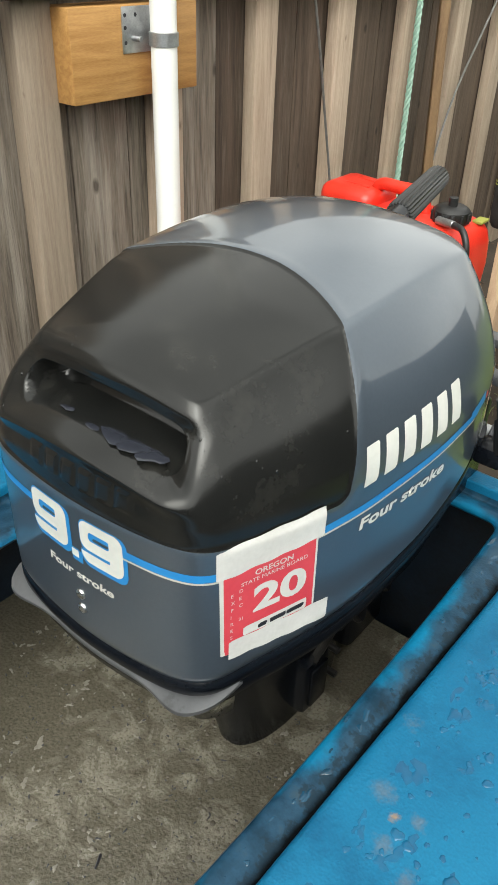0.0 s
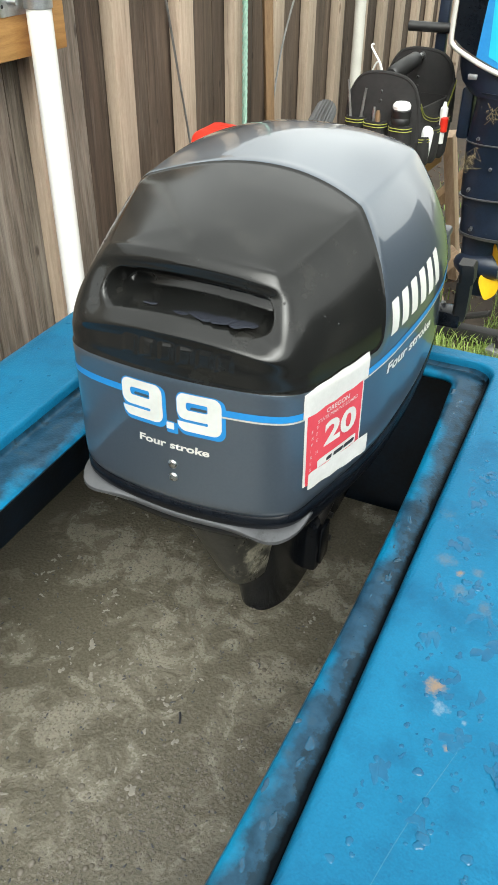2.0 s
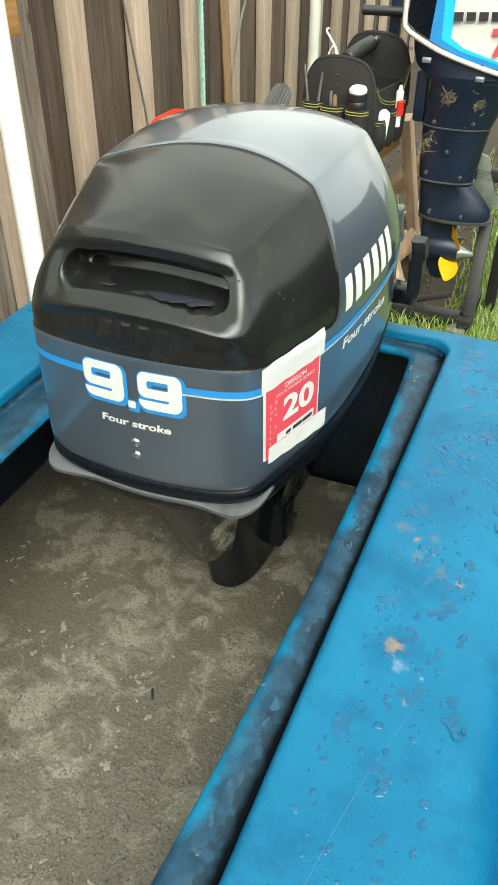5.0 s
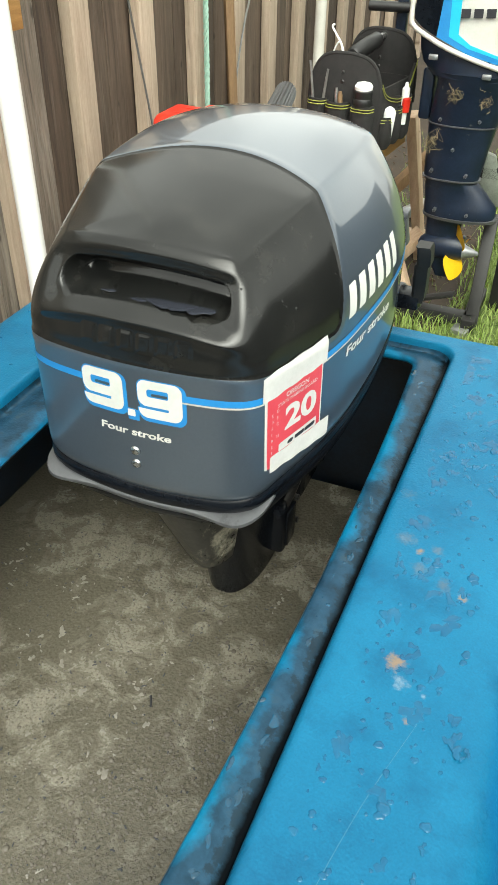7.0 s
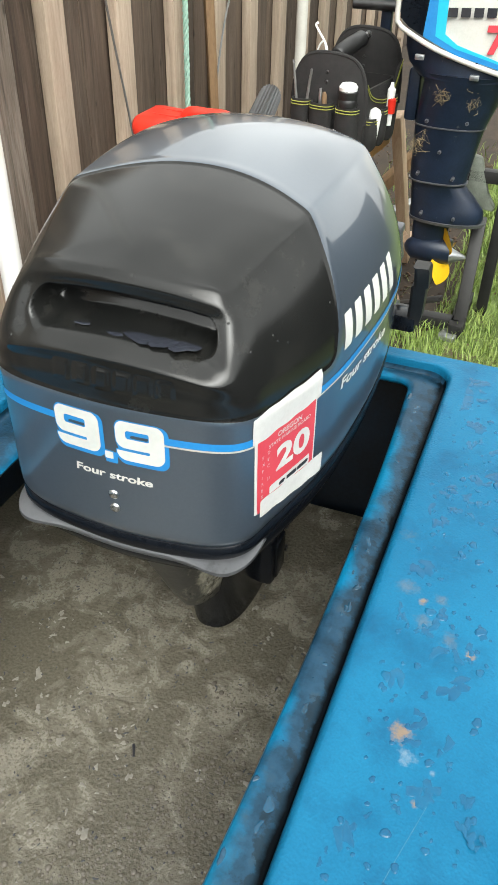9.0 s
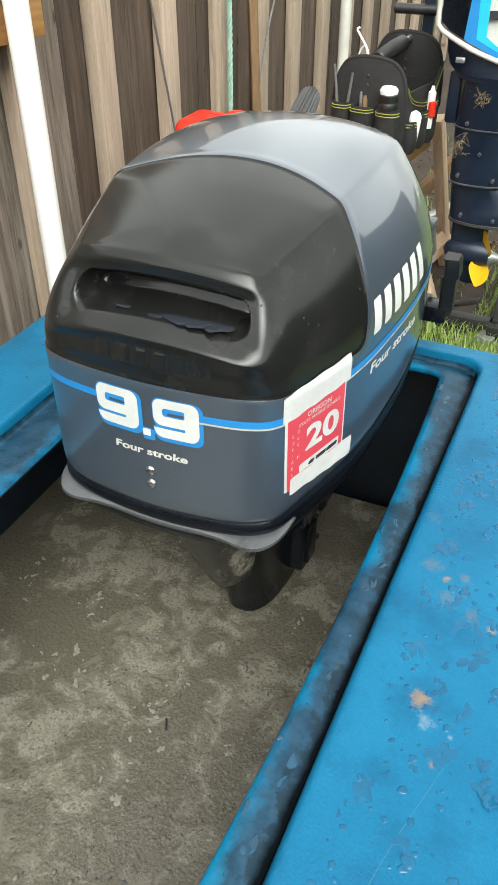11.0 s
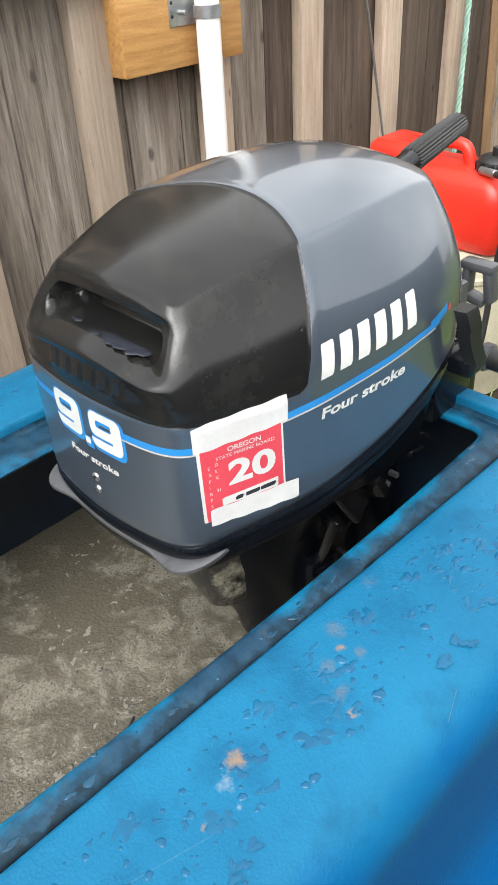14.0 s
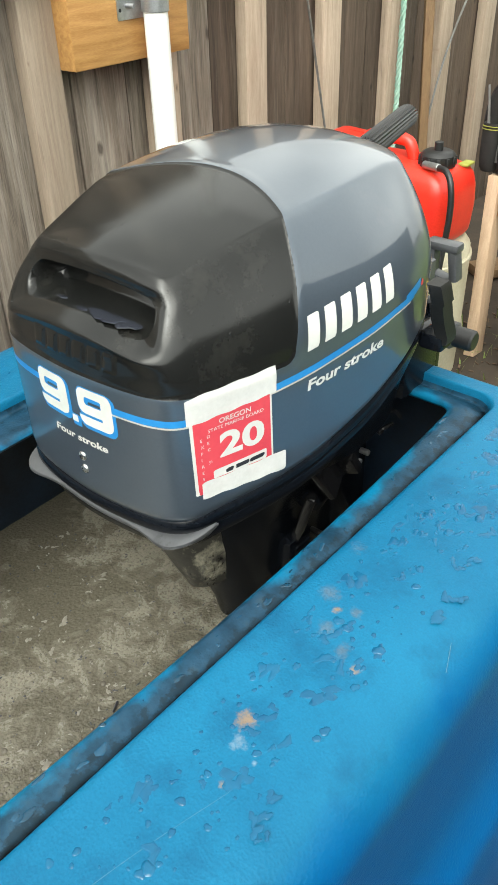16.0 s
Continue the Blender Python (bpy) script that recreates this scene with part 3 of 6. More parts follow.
def compact(verts, tris):
    """Keeps the vertices in use and welds those that coincide."""
    key = np.round(verts[tris.ravel()] * 2e5).astype(np.int64)
    _, first, inv = np.unique(key, axis=0, return_index=True, return_inverse=True)
    vs = verts[tris.ravel()][first]
    tr = inv.reshape(-1, 3)
    ok = (tr[:, 0] != tr[:, 1]) & (tr[:, 1] != tr[:, 2]) & (tr[:, 0] != tr[:, 2])
    return vs, tr[ok]


def step(x, a, b):
    t = np.clip((x - a) / (b - a), 0, 1)
    return t * t * (3 - 2 * t)

# ---------------------------------------------------------------- ground and water tank
WATER = 0.4

bm = bmesh.new()
N = 60
grid = [[bm.verts.new((-30 + 60 * (i / N), -25 + 60 * (j / N), 0)) for j in range(N + 1)] for i in range(N + 1)]
for i in range(N):
    for j in range(N):
        bm.faces.new((grid[i][j], grid[i + 1][j], grid[i + 1][j + 1], grid[i][j + 1]))
ground = part("ground", bm, GROUND)
tagged(ground, "brown soil with patches of green turf", "ground", kind="structure")

bm = bmesh.new()
edge = [(-0.33 + 0.07 * noise.noise(Vector((k * 0.37, 1, 2))) - (0.12 if k < 5 else 0), 1.0 + 0.3 * k) for k in range(50)]
left = [bm.verts.new((x, y, 0.005)) for x, y in edge]
right = [bm.verts.new((9.0, y, 0.005)) for x, y in edge]
for k in range(49):
    bm.faces.new((left[k], right[k], right[k + 1], left[k + 1]))
turf = part("lawn", bm, TURF)
tagged(turf, "patchy green turf beside the bare soil", "lawn", kind="structure")

tank = thing("water_tank", (-0.44, 0.0, 0), "blue moulded plastic tank with wet worn rim", "water tank")


def tank_ring(x0, x1, y0, y1, r, z, bow=1.0, skew=0.0):
    """A rounded rectangle whose right side bows inwards by bow and leans by skew."""
    ring = []
    for x, y, zz in rounded_rect(x0, x1, y0, y1, r, z, 8, 80):
        k = max(0, min(1, (x + 0.44) / 0.2))
        b = -0.012 * min(1.7, ((y - 0.5) / 0.42) ** 2)
        ring.append((x + k * (b * bow + skew * (max(-0.4, y) - 0.5)), y, zz))
    return ring


# the recessed ledge: share of the way from the inner edge to the step, height, and how dark with dirt and painted shade
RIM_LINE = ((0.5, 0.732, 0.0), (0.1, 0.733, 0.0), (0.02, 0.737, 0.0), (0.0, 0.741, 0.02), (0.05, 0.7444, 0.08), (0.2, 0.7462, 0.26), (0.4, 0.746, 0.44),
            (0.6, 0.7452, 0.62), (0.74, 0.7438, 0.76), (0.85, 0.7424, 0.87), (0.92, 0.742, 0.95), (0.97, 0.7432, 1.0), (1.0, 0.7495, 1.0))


def ledge_ring(k, z):
    return tank_ring(-0.645 - 0.07 * k, -0.209 + 0.039 * k, -1.45 - 0.05 * k, 0.846 + 0.03 * k, 0.022 + 0.012 * k, z, 1 - k, 0.017 * k)


rim_rings = [ledge_ring(k, z) for k, z, a in RIM_LINE]


def outer_ring(t, z, drop=0.0):
    """t: 0 at the step, 1 at the outer edge."""
    a, b = (-0.715, -0.17, -1.5, 0.876), (-0.897, 0.024, -1.7, 0.922)
    m = [p + (q - p) * t for p, q in zip(a, b)]
    return tank_ring(m[0] - drop, m[1] + drop, m[2] - drop, m[3] + drop, 0.034 + 0.02 * t, z, 0.3 * t, 0.017 * (1 - t))


ROUND = [(0.62 + 0.38 * math.sin(radians(q)), 0.7605 - 0.062 * (1 - math.cos(radians(q)))) for q in (0, 15, 30, 42, 54, 65, 75, 84, 90)]
deck = [outer_ring(t, z) for t, z in [(0.0, 0.7495), (0.01, 0.7565), (0.022, 0.7602), (0.04, 0.7616), (0.07, 0.7618), (0.2, 0.7606), (0.4, 0.7605), (0.55, 0.7605)] + ROUND]
deck += [outer_ring(1, z, d) for z, d in ((0.66, 0.001), (0.6, 0.003), (0.53, 0.008), (0.49, 0.018), (0.468, 0.032), (0.455, 0.04), (0.44, 0.043), (0.425, 0.045), (0.4, 0.049), (0.37, 0.052), (0.08, 0.062), (0.02, 0.055), (0.0, 0.035))]
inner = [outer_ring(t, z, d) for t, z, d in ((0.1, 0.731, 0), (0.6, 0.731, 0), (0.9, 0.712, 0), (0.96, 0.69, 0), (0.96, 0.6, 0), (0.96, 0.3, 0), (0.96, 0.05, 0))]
part("inner_wall", loft(inner, caps=False), TANK_INSIDE, tank, "dark wet inner wall with painted shade")
ledge = part("ledge", loft(rim_rings, caps=False), RIM, tank, "recessed ledge with wet grime, black dirt and painted shade", angle=60)
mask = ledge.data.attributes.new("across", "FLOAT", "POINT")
# the black dirt and painted shade lie against the step on the low side only
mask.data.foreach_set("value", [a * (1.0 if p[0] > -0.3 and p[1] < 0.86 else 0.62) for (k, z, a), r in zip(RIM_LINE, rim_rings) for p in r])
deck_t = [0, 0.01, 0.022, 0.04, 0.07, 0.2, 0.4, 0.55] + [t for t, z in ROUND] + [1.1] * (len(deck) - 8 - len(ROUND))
top_shell = part("deck", loft(deck, caps=False), FADED_SHADED_BLUE, tank, angle=60)
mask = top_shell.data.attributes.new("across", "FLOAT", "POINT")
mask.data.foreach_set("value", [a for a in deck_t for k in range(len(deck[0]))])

bm = bmesh.new()
nx, ny = 70, 260
gx = [[bm.verts.new((-0.89 + 0.915 * i / nx, -1.69 + 2.6 * j / ny,
                     WATER + 0.0016 * noise.fractal(Vector((i * 0.13, j * 0.13, 0)), 0.8, 2.1, 4))) for j in range(ny + 1)] for i in range(nx + 1)]
for i in range(nx):
    for j in range(ny):
        bm.faces.new((gx[i][j], gx[i + 1][j], gx[i + 1][j + 1], gx[i][j + 1]))
water = part("water", bm, MUDDY_WATER, None)
tagged(water, "murky brown-grey water with scum and foam in the tank", "water", kind="structure")

# ---------------------------------------------------------------- the outboard motor's cowl
X0, Y0 = -0.441, 0.37
BELT = [(0, 0), (0.065, 0.004), (0.112, 0.013), (0.137, 0.030), (0.153, 0.068), (0.178, 0.14), (0.192, 0.2), (0.205, 0.3), (0.201, 0.385), (0.176, 0.455), (0.115, 0.5), (0, 0.512)]
CREST = [(0, 0.050, 1.058), (0.05, 0.053, 1.056), (0.088, 0.058, 1.053), (0.101, 0.068, 1.051), (0.111, 0.105, 1.060), (0.125, 0.16, 1.073),
         (0.133, 0.2, 1.079), (0.138, 0.3, 1.085), (0.136, 0.385, 1.085), (0.126, 0.44, 1.081), (0.08, 0.468, 1.084), (0, 0.476, 1.088)]
SPINE_U, SPINE_W = [0.05, 0.08, 0.15, 0.24, 0.32, 0.38, 0.43, 0.48], [1.058, 1.068, 1.083, 1.098, 1.107, 1.108, 1.104, 1.09]
TOP = 0.955


def SHEER(u):
    """Height of the cover's lower seam, rising towards the front."""
    return np.interp(u, [0, 0.02, 0.07, 0.14, 0.2, 0.28, 0.335, 0.39, 0.46, 0.51], [0.766, 0.772, 0.779, 0.789, 0.801, 0.826, 0.847, 0.868, 0.888, 0.898])




def spline(knots, s):
    """Catmull-Rom over knots mirrored at both ends; s: 0 .. number of spans."""
    k = np.array(knots, float)
    flip = np.ones(k.shape[1])
    flip[0] = -1
    k = np.vstack([k[1] * flip, k, k[-2] * flip])
    i = np.clip(np.floor(s).astype(int), 0, len(knots) - 2)
    t = (s - i)[:, None]
    a, b, c, d = k[i], k[i + 1], k[i + 2], k[i + 3]
    return 0.5 * (2 * b + (c - a) * t + (2 * a - 5 * b + 4 * c - d) * t ** 2 + (3 * b - a - 3 * c + d) * t ** 3)


HALF = 330
fine = np.linspace(0, len(BELT) - 1, 4000)
arc = np.concatenate([[0], np.cumsum(np.linalg.norm(np.diff(spline(BELT, fine), axis=0), axis=1))])
S = np.interp(np.linspace(0, arc[-1], HALF + 1), arc, fine)


def full_ring(h):
    """Half ring, from the rear's middle to the front's, made whole."""
    left = h[-2:0:-1].copy()
    left[:, 0] *= -1
    return np.vstack([h, left])


belt, crest = spline(BELT, S), spline(CREST, S)
rows = []
for q in np.linspace(0, 1, 56):
    low = SHEER(belt[:, 1]) + 0.009
    w = low + (TOP - low) * q
    shrink = 1 - 0.02 * max(0, 1 - q / 0.07) ** 2
    r = belt.copy()
    r[:, 0] *= shrink
    r[:, 1] = 0.25 + (r[:, 1] - 0.25) * shrink
    rows.append(np.column_stack([r, w]))
for q in np.linspace(0, 1, 50)[1:]:
    h, m = q, q ** 1.75
    rows.append(np.column_stack([belt + (crest[:, :2] - belt) * m, TOP + (crest[:, 2] - TOP) * h]))
spine = np.poly1d(np.polyfit(SPINE_U, SPINE_W, 4))
side_line = crest[(crest[:, 0] > 0.09) & (crest[:, 1] < 0.46)]
side_line = side_line[np.argsort(side_line[:, 1])]


def dome(v, u):
    """Height of the cover's top: a spine that falls off to the crest on both sides."""
    ww, cc = np.interp(u, side_line[:, 1], side_line[:, 2]), np.interp(u, side_line[:, 1], side_line[:, 0])
    return spine(u) - (spine(u) - ww) * np.minimum(1.2, np.abs(v) / cc) ** 2.2


su = 0.1 + (crest[:, 1] - 0.05) * 0.76
for t in np.linspace(0, 1, 56)[1:]:
    v = crest[:, 0] * (1 - t)
    u = crest[:, 1] + (su - crest[:, 1]) * t
    rows.append(np.column_stack([v, u, dome(v, u) + (crest[:, 2] - dome(crest[:, 0], crest[:, 1])) * (1 - t) ** 2]))
G = np.array([full_ring(r) for r in rows])
for _ in range(4):
    G[1:-1] = 0.25 * G[:-2] + 0.5 * G[1:-1] + 0.25 * G[2:]
for _ in range(6):
    G[60:] = 0.25 * np.roll(G[60:], 1, 1) + 0.5 * G[60:] + 0.25 * np.roll(G[60:], -1, 1)
R, C = G.shape[:2]


def rbox(x, y, cx, cy, hx, hy, r):
    """Positive inside a rounded box."""
    qx, qy = np.abs(x - cx) - hx + r, np.abs(y - cy) - hy + r
    return r - np.hypot(np.maximum(qx, 0), np.maximum(qy, 0)) - np.minimum(np.maximum(qx, qy), 0)


def panel_field(P):
    """Positive on the black rear panel."""
    v, u, w = P[..., 0], P[..., 1], P[..., 2]
    side = np.interp(w, [0.93, 0.96, 1.0, 1.05, 1.078], [0.156, 0.158, 0.170, 0.188, 0.200])
    edge = np.where(np.abs(v) > 0.134, side, 0.242 - 0.042 * (v / 0.134) ** 2)
    edge = np.where((np.abs(v) <= 0.134) & (w < 1.06), np.minimum(edge, side), edge)
    a, b, r = w - 0.9435 + 0.004 * np.exp(-((u - 0.075) / 0.04) ** 2), edge - u, 0.013
    inside = np.minimum(a, b)
    return np.where((a < r) & (b < r), r - np.hypot(np.minimum(a, r) - r, np.minimum(b, r) - r), inside)


# the air intake: a shallow scoop and a deep slot under the ridge
v, u, w = G[..., 0], G[..., 1], G[..., 2]
rear = step(u, 0.12, 0.06)
wc = w + 0.010 * (v / 0.1) ** 2
scoop = step(np.abs(v), 0.120, 0.09) * step(wc, 0.990, 1.006) * step(wc, 1.052, 1.036) * rear
slot = step(rbox(v, wc, 0.004, 1.0205, 0.094, 0.0150, 0.0150), -0.003, 0.010) * rear
G[..., 1] += 0.009 * scoop + 0.040 * slot
G[..., 2] -= 0.006 * slot
# a proud lip below the slot
G[..., 1] -= 0.006 * step(np.abs(v), 0.135, 0.1) * np.exp(-((wc - 0.993) / 0.009) ** 2) * rear
normal = np.cross(np.roll(G, -1, 1) - np.roll(G, 1, 1), np.gradient(G, axis=0))
normal /= np.linalg.norm(normal, axis=2, keepdims=True) + 1e-9
F = panel_field(G)
G += normal * (-0.0016 * step(F, -0.0005, 0.003) + 0.0004 * np.exp(-((F + 0.006) / 0.006) ** 2))[..., None]
# brand emboss on the black panel, as plain raised bars
for k in range(6):
    c = -0.044 + 0.0215 * k
    bar = step(np.abs(v - c), 0.0088, 0.0068) * step(np.abs(w - 0.970), 0.0105, 0.0085) * rear
    G[..., 1] -= 0.002 * bar

verts = G.reshape(-1, 3) + np.array([X0, Y0, 0])
ii, jj = np.meshgrid(np.arange(R - 1), np.arange(C), indexing="ij")
a, b = ii * C + jj, ii * C + (jj + 1) % C
c, d = a + C, b + C
tris = np.concatenate([np.stack([a, b, d], -1).reshape(-1, 3), np.stack([a, d, c], -1).reshape(-1, 3)])
cv, black, grey = clip(verts, tris, panel_field(G).ravel())

motor = thing("outboard_motor", (X0, Y0 + 0.28, 0.1), "blue-grey four-stroke outboard motor hung in the blue tank", "outboard motor")
cowl = from_arrays("cowl", *compact(cv, grey), GREY_PAINT, motor, "blue-grey painted engine cover")
panel = from_arrays("rear_panel", *compact(cv, black), BLACK_PLASTIC, cowl, "black plastic panel with air intake slot")

from mathutils.bvhtree import BVHTree
skin = BVHTree.FromPolygons([tuple(p) for p in verts[:, :3]], [tuple(t) for t in tris.tolist()])


def on_rear(v, w, lift):
    hit = skin.ray_cast(Vector((X0 + v, 0.0, w)), Vector((0, 1, 0)))
    return hit[0] + hit[1].normalized() * (lift if hit[1].y < 0 else -lift)


def on_side(u, w, lift):
    hit = skin.ray_cast(Vector((0.4, Y0 + u, w)), Vector((-1, 0, 0)))
    return hit[0] + hit[1].normalized() * (lift if hit[1].x > 0 else -lift)


def around(s, w, lift):
    """s: metres along the belt from the rear's middle to the right."""
    p = spline(BELT, np.array([np.interp(s, arc, fine)]))[0]
    c = Vector((X0, Y0 + 0.2, w))
    way = Vector((X0 + p[0], Y0 + p[1], w)) - c
    out = c + way * 1.6
    hit = skin.ray_cast(out, -way.normalized())
    n = hit[1].normalized()
    return hit[0] + n * (lift if n.dot(way) > 0 else -lift)


def decal(name, field, x0, x1, y0, y1, cell, mat, place, lift, parent, label=""):
    """A flat shape, where field > 0 over the given rectangle, laid on the cowl by place(x, y, lift)."""
    nx, ny = max(2, round((x1 - x0) / cell)), max(2, round((y1 - y0) / cell))
    xs, ys = np.linspace(x0, x1, nx + 1), np.linspace(y0, y1, ny + 1)
    gx, gy = np.meshgrid(xs, ys, indexing="ij")
    k = np.arange((nx + 1) * (ny + 1)).reshape(nx + 1, ny + 1)
    a, b, c, d = k[:-1, :-1].ravel(), k[1:, :-1].ravel(), k[1:, 1:].ravel(), k[:-1, 1:].ravel()
    t = np.concatenate([np.stack([a, b, c], 1), np.stack([a, c, d], 1)])
    p = np.column_stack([gx.ravel(), gy.ravel(), np.zeros(gx.size)])
    f = field(p[:, 0], p[:, 1])
    p, t, _ = clip(p, t, f)
    p, t = compact(p, t)
    p = [place(q[0], q[1], lift) for q in p]
    return from_arrays(name, p, t, mat, parent, label)


def flat(s):
    return lambda x, y: np.full_like(x, 1.0)


def nine(x, y, cx, cy, grow=0.0):
    """A wide square-shouldered figure nine, 50 x 41 mm."""
    ring = np.minimum(rbox(x, y, cx, cy + 0.0065, 0.025 + grow, 0.014 + grow, 0.009), -rbox(x, y, cx - 0.002, cy + 0.0072, 0.0125 - grow, 0.0042 - grow, 0.003))
    stem = np.minimum(rbox(x, y, cx, cy, 0.025 + grow, 0.0205 + grow, 0.010), np.maximum(rbox(x, y, cx + 0.0175, cy, 0.0078 + grow, 0.03, 0.001), rbox(x, y, cx, cy - 0.0156, 0.03, 0.0052 + grow, 0.001)))
    return np.maximum(ring, stem)


def ninenine(x, y, grow=0.0):
    x, y = x / 1.01, 0.9045 + (y - 0.9045) / 1.15
    return np.maximum(np.maximum(nine(x, y, -0.032, 0.9065, grow), nine(x, y, 0.0355, 0.9055, grow)), rbox(x, y, 0.0015, 0.8868, 0.0045 + grow, 0.0038 + grow, 0.001))


def text_decal(name, words, height, width, place, x, y, slant, rise, mat, lift, parent, label="", bold=0.0):
    """Lettering laid on the cowl; width: of the whole line, None to leave it; rise: slope of the line."""
    cu = bpy.data.curves.new(name, "FONT")
    cu.body, cu.size, cu.offset, cu.resolution_u = words, 1.0, bold, 4
    ob = bpy.data.objects.new(name, cu)
    scene.collection.objects.link(ob)
    me = bpy.data.meshes.new_from_object(ob.evaluated_get(bpy.context.evaluated_depsgraph_get()))
    bpy.data.objects.remove(ob)
    bm = bmesh.new()
    bm.from_mesh(me)
    bmesh.ops.triangulate(bm, faces=bm.faces)
    x0, x1 = min(q.co.x for q in bm.verts), max(q.co.x for q in bm.verts)
    y0, y1 = min(q.co.y for q in bm.verts), max(q.co.y for q in bm.verts)
    k = height / (y1 - y0)
    kx = k if width is None else width / (x1 - x0)
    for q in bm.verts:
        lx, ly = (q.co.x - x0) * kx, (q.co.y - y0) * k
        q.co = place(x + lx + ly * slant, y + ly + lx * rise, lift)
    me2 = bpy.data.meshes.new(name)
    bm.to_mesh(me2)
    bm.free()
    bpy.data.meshes.remove(me)
    return link_mesh(name, me2, mat, parent, label, smooth=False)


# stripe round the rear and along the side, with a thin grey line below
def stripe_w(s):
    return np.interp(s, [0, 0.145, 0.2, 0.255, 0.31, 0.39, 0.445, 0.5, 0.6], [0.9145, 0.9145, 0.9175, 0.9225, 0.9285, 0.9385, 0.9465, 0.951, 0.955])


def stripe_field(up, down, s0, s1):
    return lambda s, w: np.minimum(np.minimum(stripe_w(np.abs(s)) + up - w, w - stripe_w(np.abs(s)) + down), np.minimum(s - s0, s1 - s))


def left_of(s, w, lift):
    p = around(-s, w, lift)
    return Vector((2 * X0 - p.x, p.y, p.z))


decal("stripe", stripe_field(0.004, 0.0042, 0.055, 0.49), 0.05, 0.52, 0.89, 0.97, 0.0025, DECAL_BLUE, around, 0.0004, cowl, "bright blue stripe decal")
decal("stripe", stripe_field(-0.0042, 0.0064, 0.055, 0.48), 0.05, 0.52, 0.89, 0.97, 0.0012, DECAL_GREY, around, 0.0006, cowl, "thin grey stripe decal")
decal("stripe", stripe_field(0.004, 0.0042, -0.515, -0.05), -0.52, -0.045, 0.89, 0.97, 0.0025, DECAL_BLUE, left_of, 0.0004, cowl, "bright blue stripe decal")
decal("stripe_tip", lambda s, w: np.minimum(np.minimum(0.957 + (s - 0.47) * 0.22 - w, w - 0.944 - (s - 0.47) * 0.25), np.minimum(s - 0.468, 0.508 - s)), 0.46, 0.52, 0.93, 0.98, 0.002, DECAL_BLUE, around, 0.0005, cowl)
decal("stripe_dot", lambda s, w: 0.0042 - np.hypot(s - 0.514, w - 0.957), 0.506, 0.522, 0.95, 0.964, 0.001, DECAL_RED, around, 0.0006, cowl, "small red dot at the stripe's end")
decal("numeral_shadow", lambda x, y: np.maximum(ninenine(x - 0.0022, y + 0.0024, 0.0022), ninenine(x, y, 0.001)), -0.075, 0.075, 0.865, 0.95, 0.0012, DECAL_BLUE, on_rear, 0.0005, cowl, "blue outline of the figures")
decal("numeral", lambda x, y: ninenine(x, y), -0.075, 0.075, 0.865, 0.95, 0.0008, DECAL_WHITE, on_rear, 0.0009, cowl, "white figures 9.9")
text_decal("lettering", "Four stroke", 0.0095, 0.086, on_rear, -0.040, 0.8535, 0.10, 0.0, DECAL_WHITE, 0.0006, cowl, "white words Four stroke", 0.03)
text_decal("lettering", "Four stroke", 0.0135, 0.124, on_side, 0.1735, 0.9015, 0.14, 0.072, DECAL_WHITE, 0.0006, cowl, "white words Four stroke", 0.03)
for k in range(6):
    c = 0.1725 + 0.0252 * k
    base, high = 0.9505 + 0.0026 * k, 0.0375
    decal("brand_bar", lambda x, y: np.minimum(np.minimum(x - (y - base) * 0.12 - c, c + 0.0165 - x + (y - base) * 0.12), np.minimum(y - base - (x - c) * 0.1, base + high + (x - c) * 0.1 - y)),
          c - 0.004, c + 0.03, base - 0.004, base + high + 0.006, 0.003, DECAL_WHITE, on_side, 0.0005, cowl)

# registration sticker held by two strips of tape; it rises a little to the front
def tilt(s):
    return 0.075 * (s - 0.2)


def patch(name, s0, s1, w0, w1, mat, lift, label="", k0=1.0, k1=1.0, lean=0.0, ragged=0.0):
    decal(name, lambda s, w: np.minimum(np.minimum(s - s0 + lean * (w - w0), s1 - s - lean * (w - w0)), np.minimum(w1 + k1 * tilt(s) + ragged * np.sin(s * 160) - w, w - w0 - k0 * tilt(s) - ragged * np.sin(s * 210 + 1))),
          s0 - 0.012, s1 + 0.008, w0 - 0.012, w1 + 0.012, 0.0025, mat, around, lift, cowl, label)


patch("sticker_margin", 0.1515, 0.2495, 0.822, 0.918, DECAL_WHITE, 0.0007, lean=0.02)
patch("sticker", 0.1550, 0.2470, 0.826, 0.9155, DECAL_RED, 0.0010, "red and white boat registration sticker for year 20", lean=0.02)
patch("tape", 0.1470, 0.2535, 0.914, 0.945, TAPE, 0.0014, "strip of white tape", ragged=0.0006)
patch("tape", 0.1590, 0.2655, 0.8125, 0.836, TAPE, 0.0016, "strip of white tape", 0.0, 0.5, ragged=0.0006)
patch("sticker_field", 0.1735, 0.2400, 0.836, 0.8475, DECAL_WHITE, 0.0013, "", 0.5)
patch("sticker_field", 0.1555, 0.1725, 0.822, 0.838, DECAL_RED, 0.0012)
text_decal("sticker_text", "OREGON", 0.0062, 0.038, around, 0.1835, 0.9028, 0, 0.05, DECAL_WHITE, 0.0014, cowl, "", 0.014)
text_decal("sticker_text", "STATE MARINE BOARD", 0.0042, 0.067, around, 0.1700, 0.8955, 0, 0.06, DECAL_WHITE, 0.0014, cowl)
text_decal("sticker_text", "20", 0.0315, 0.055, around, 0.1825, 0.8590, 0, 0.03, DECAL_WHITE, 0.0015, cowl, "large white figures 20", 0.035)
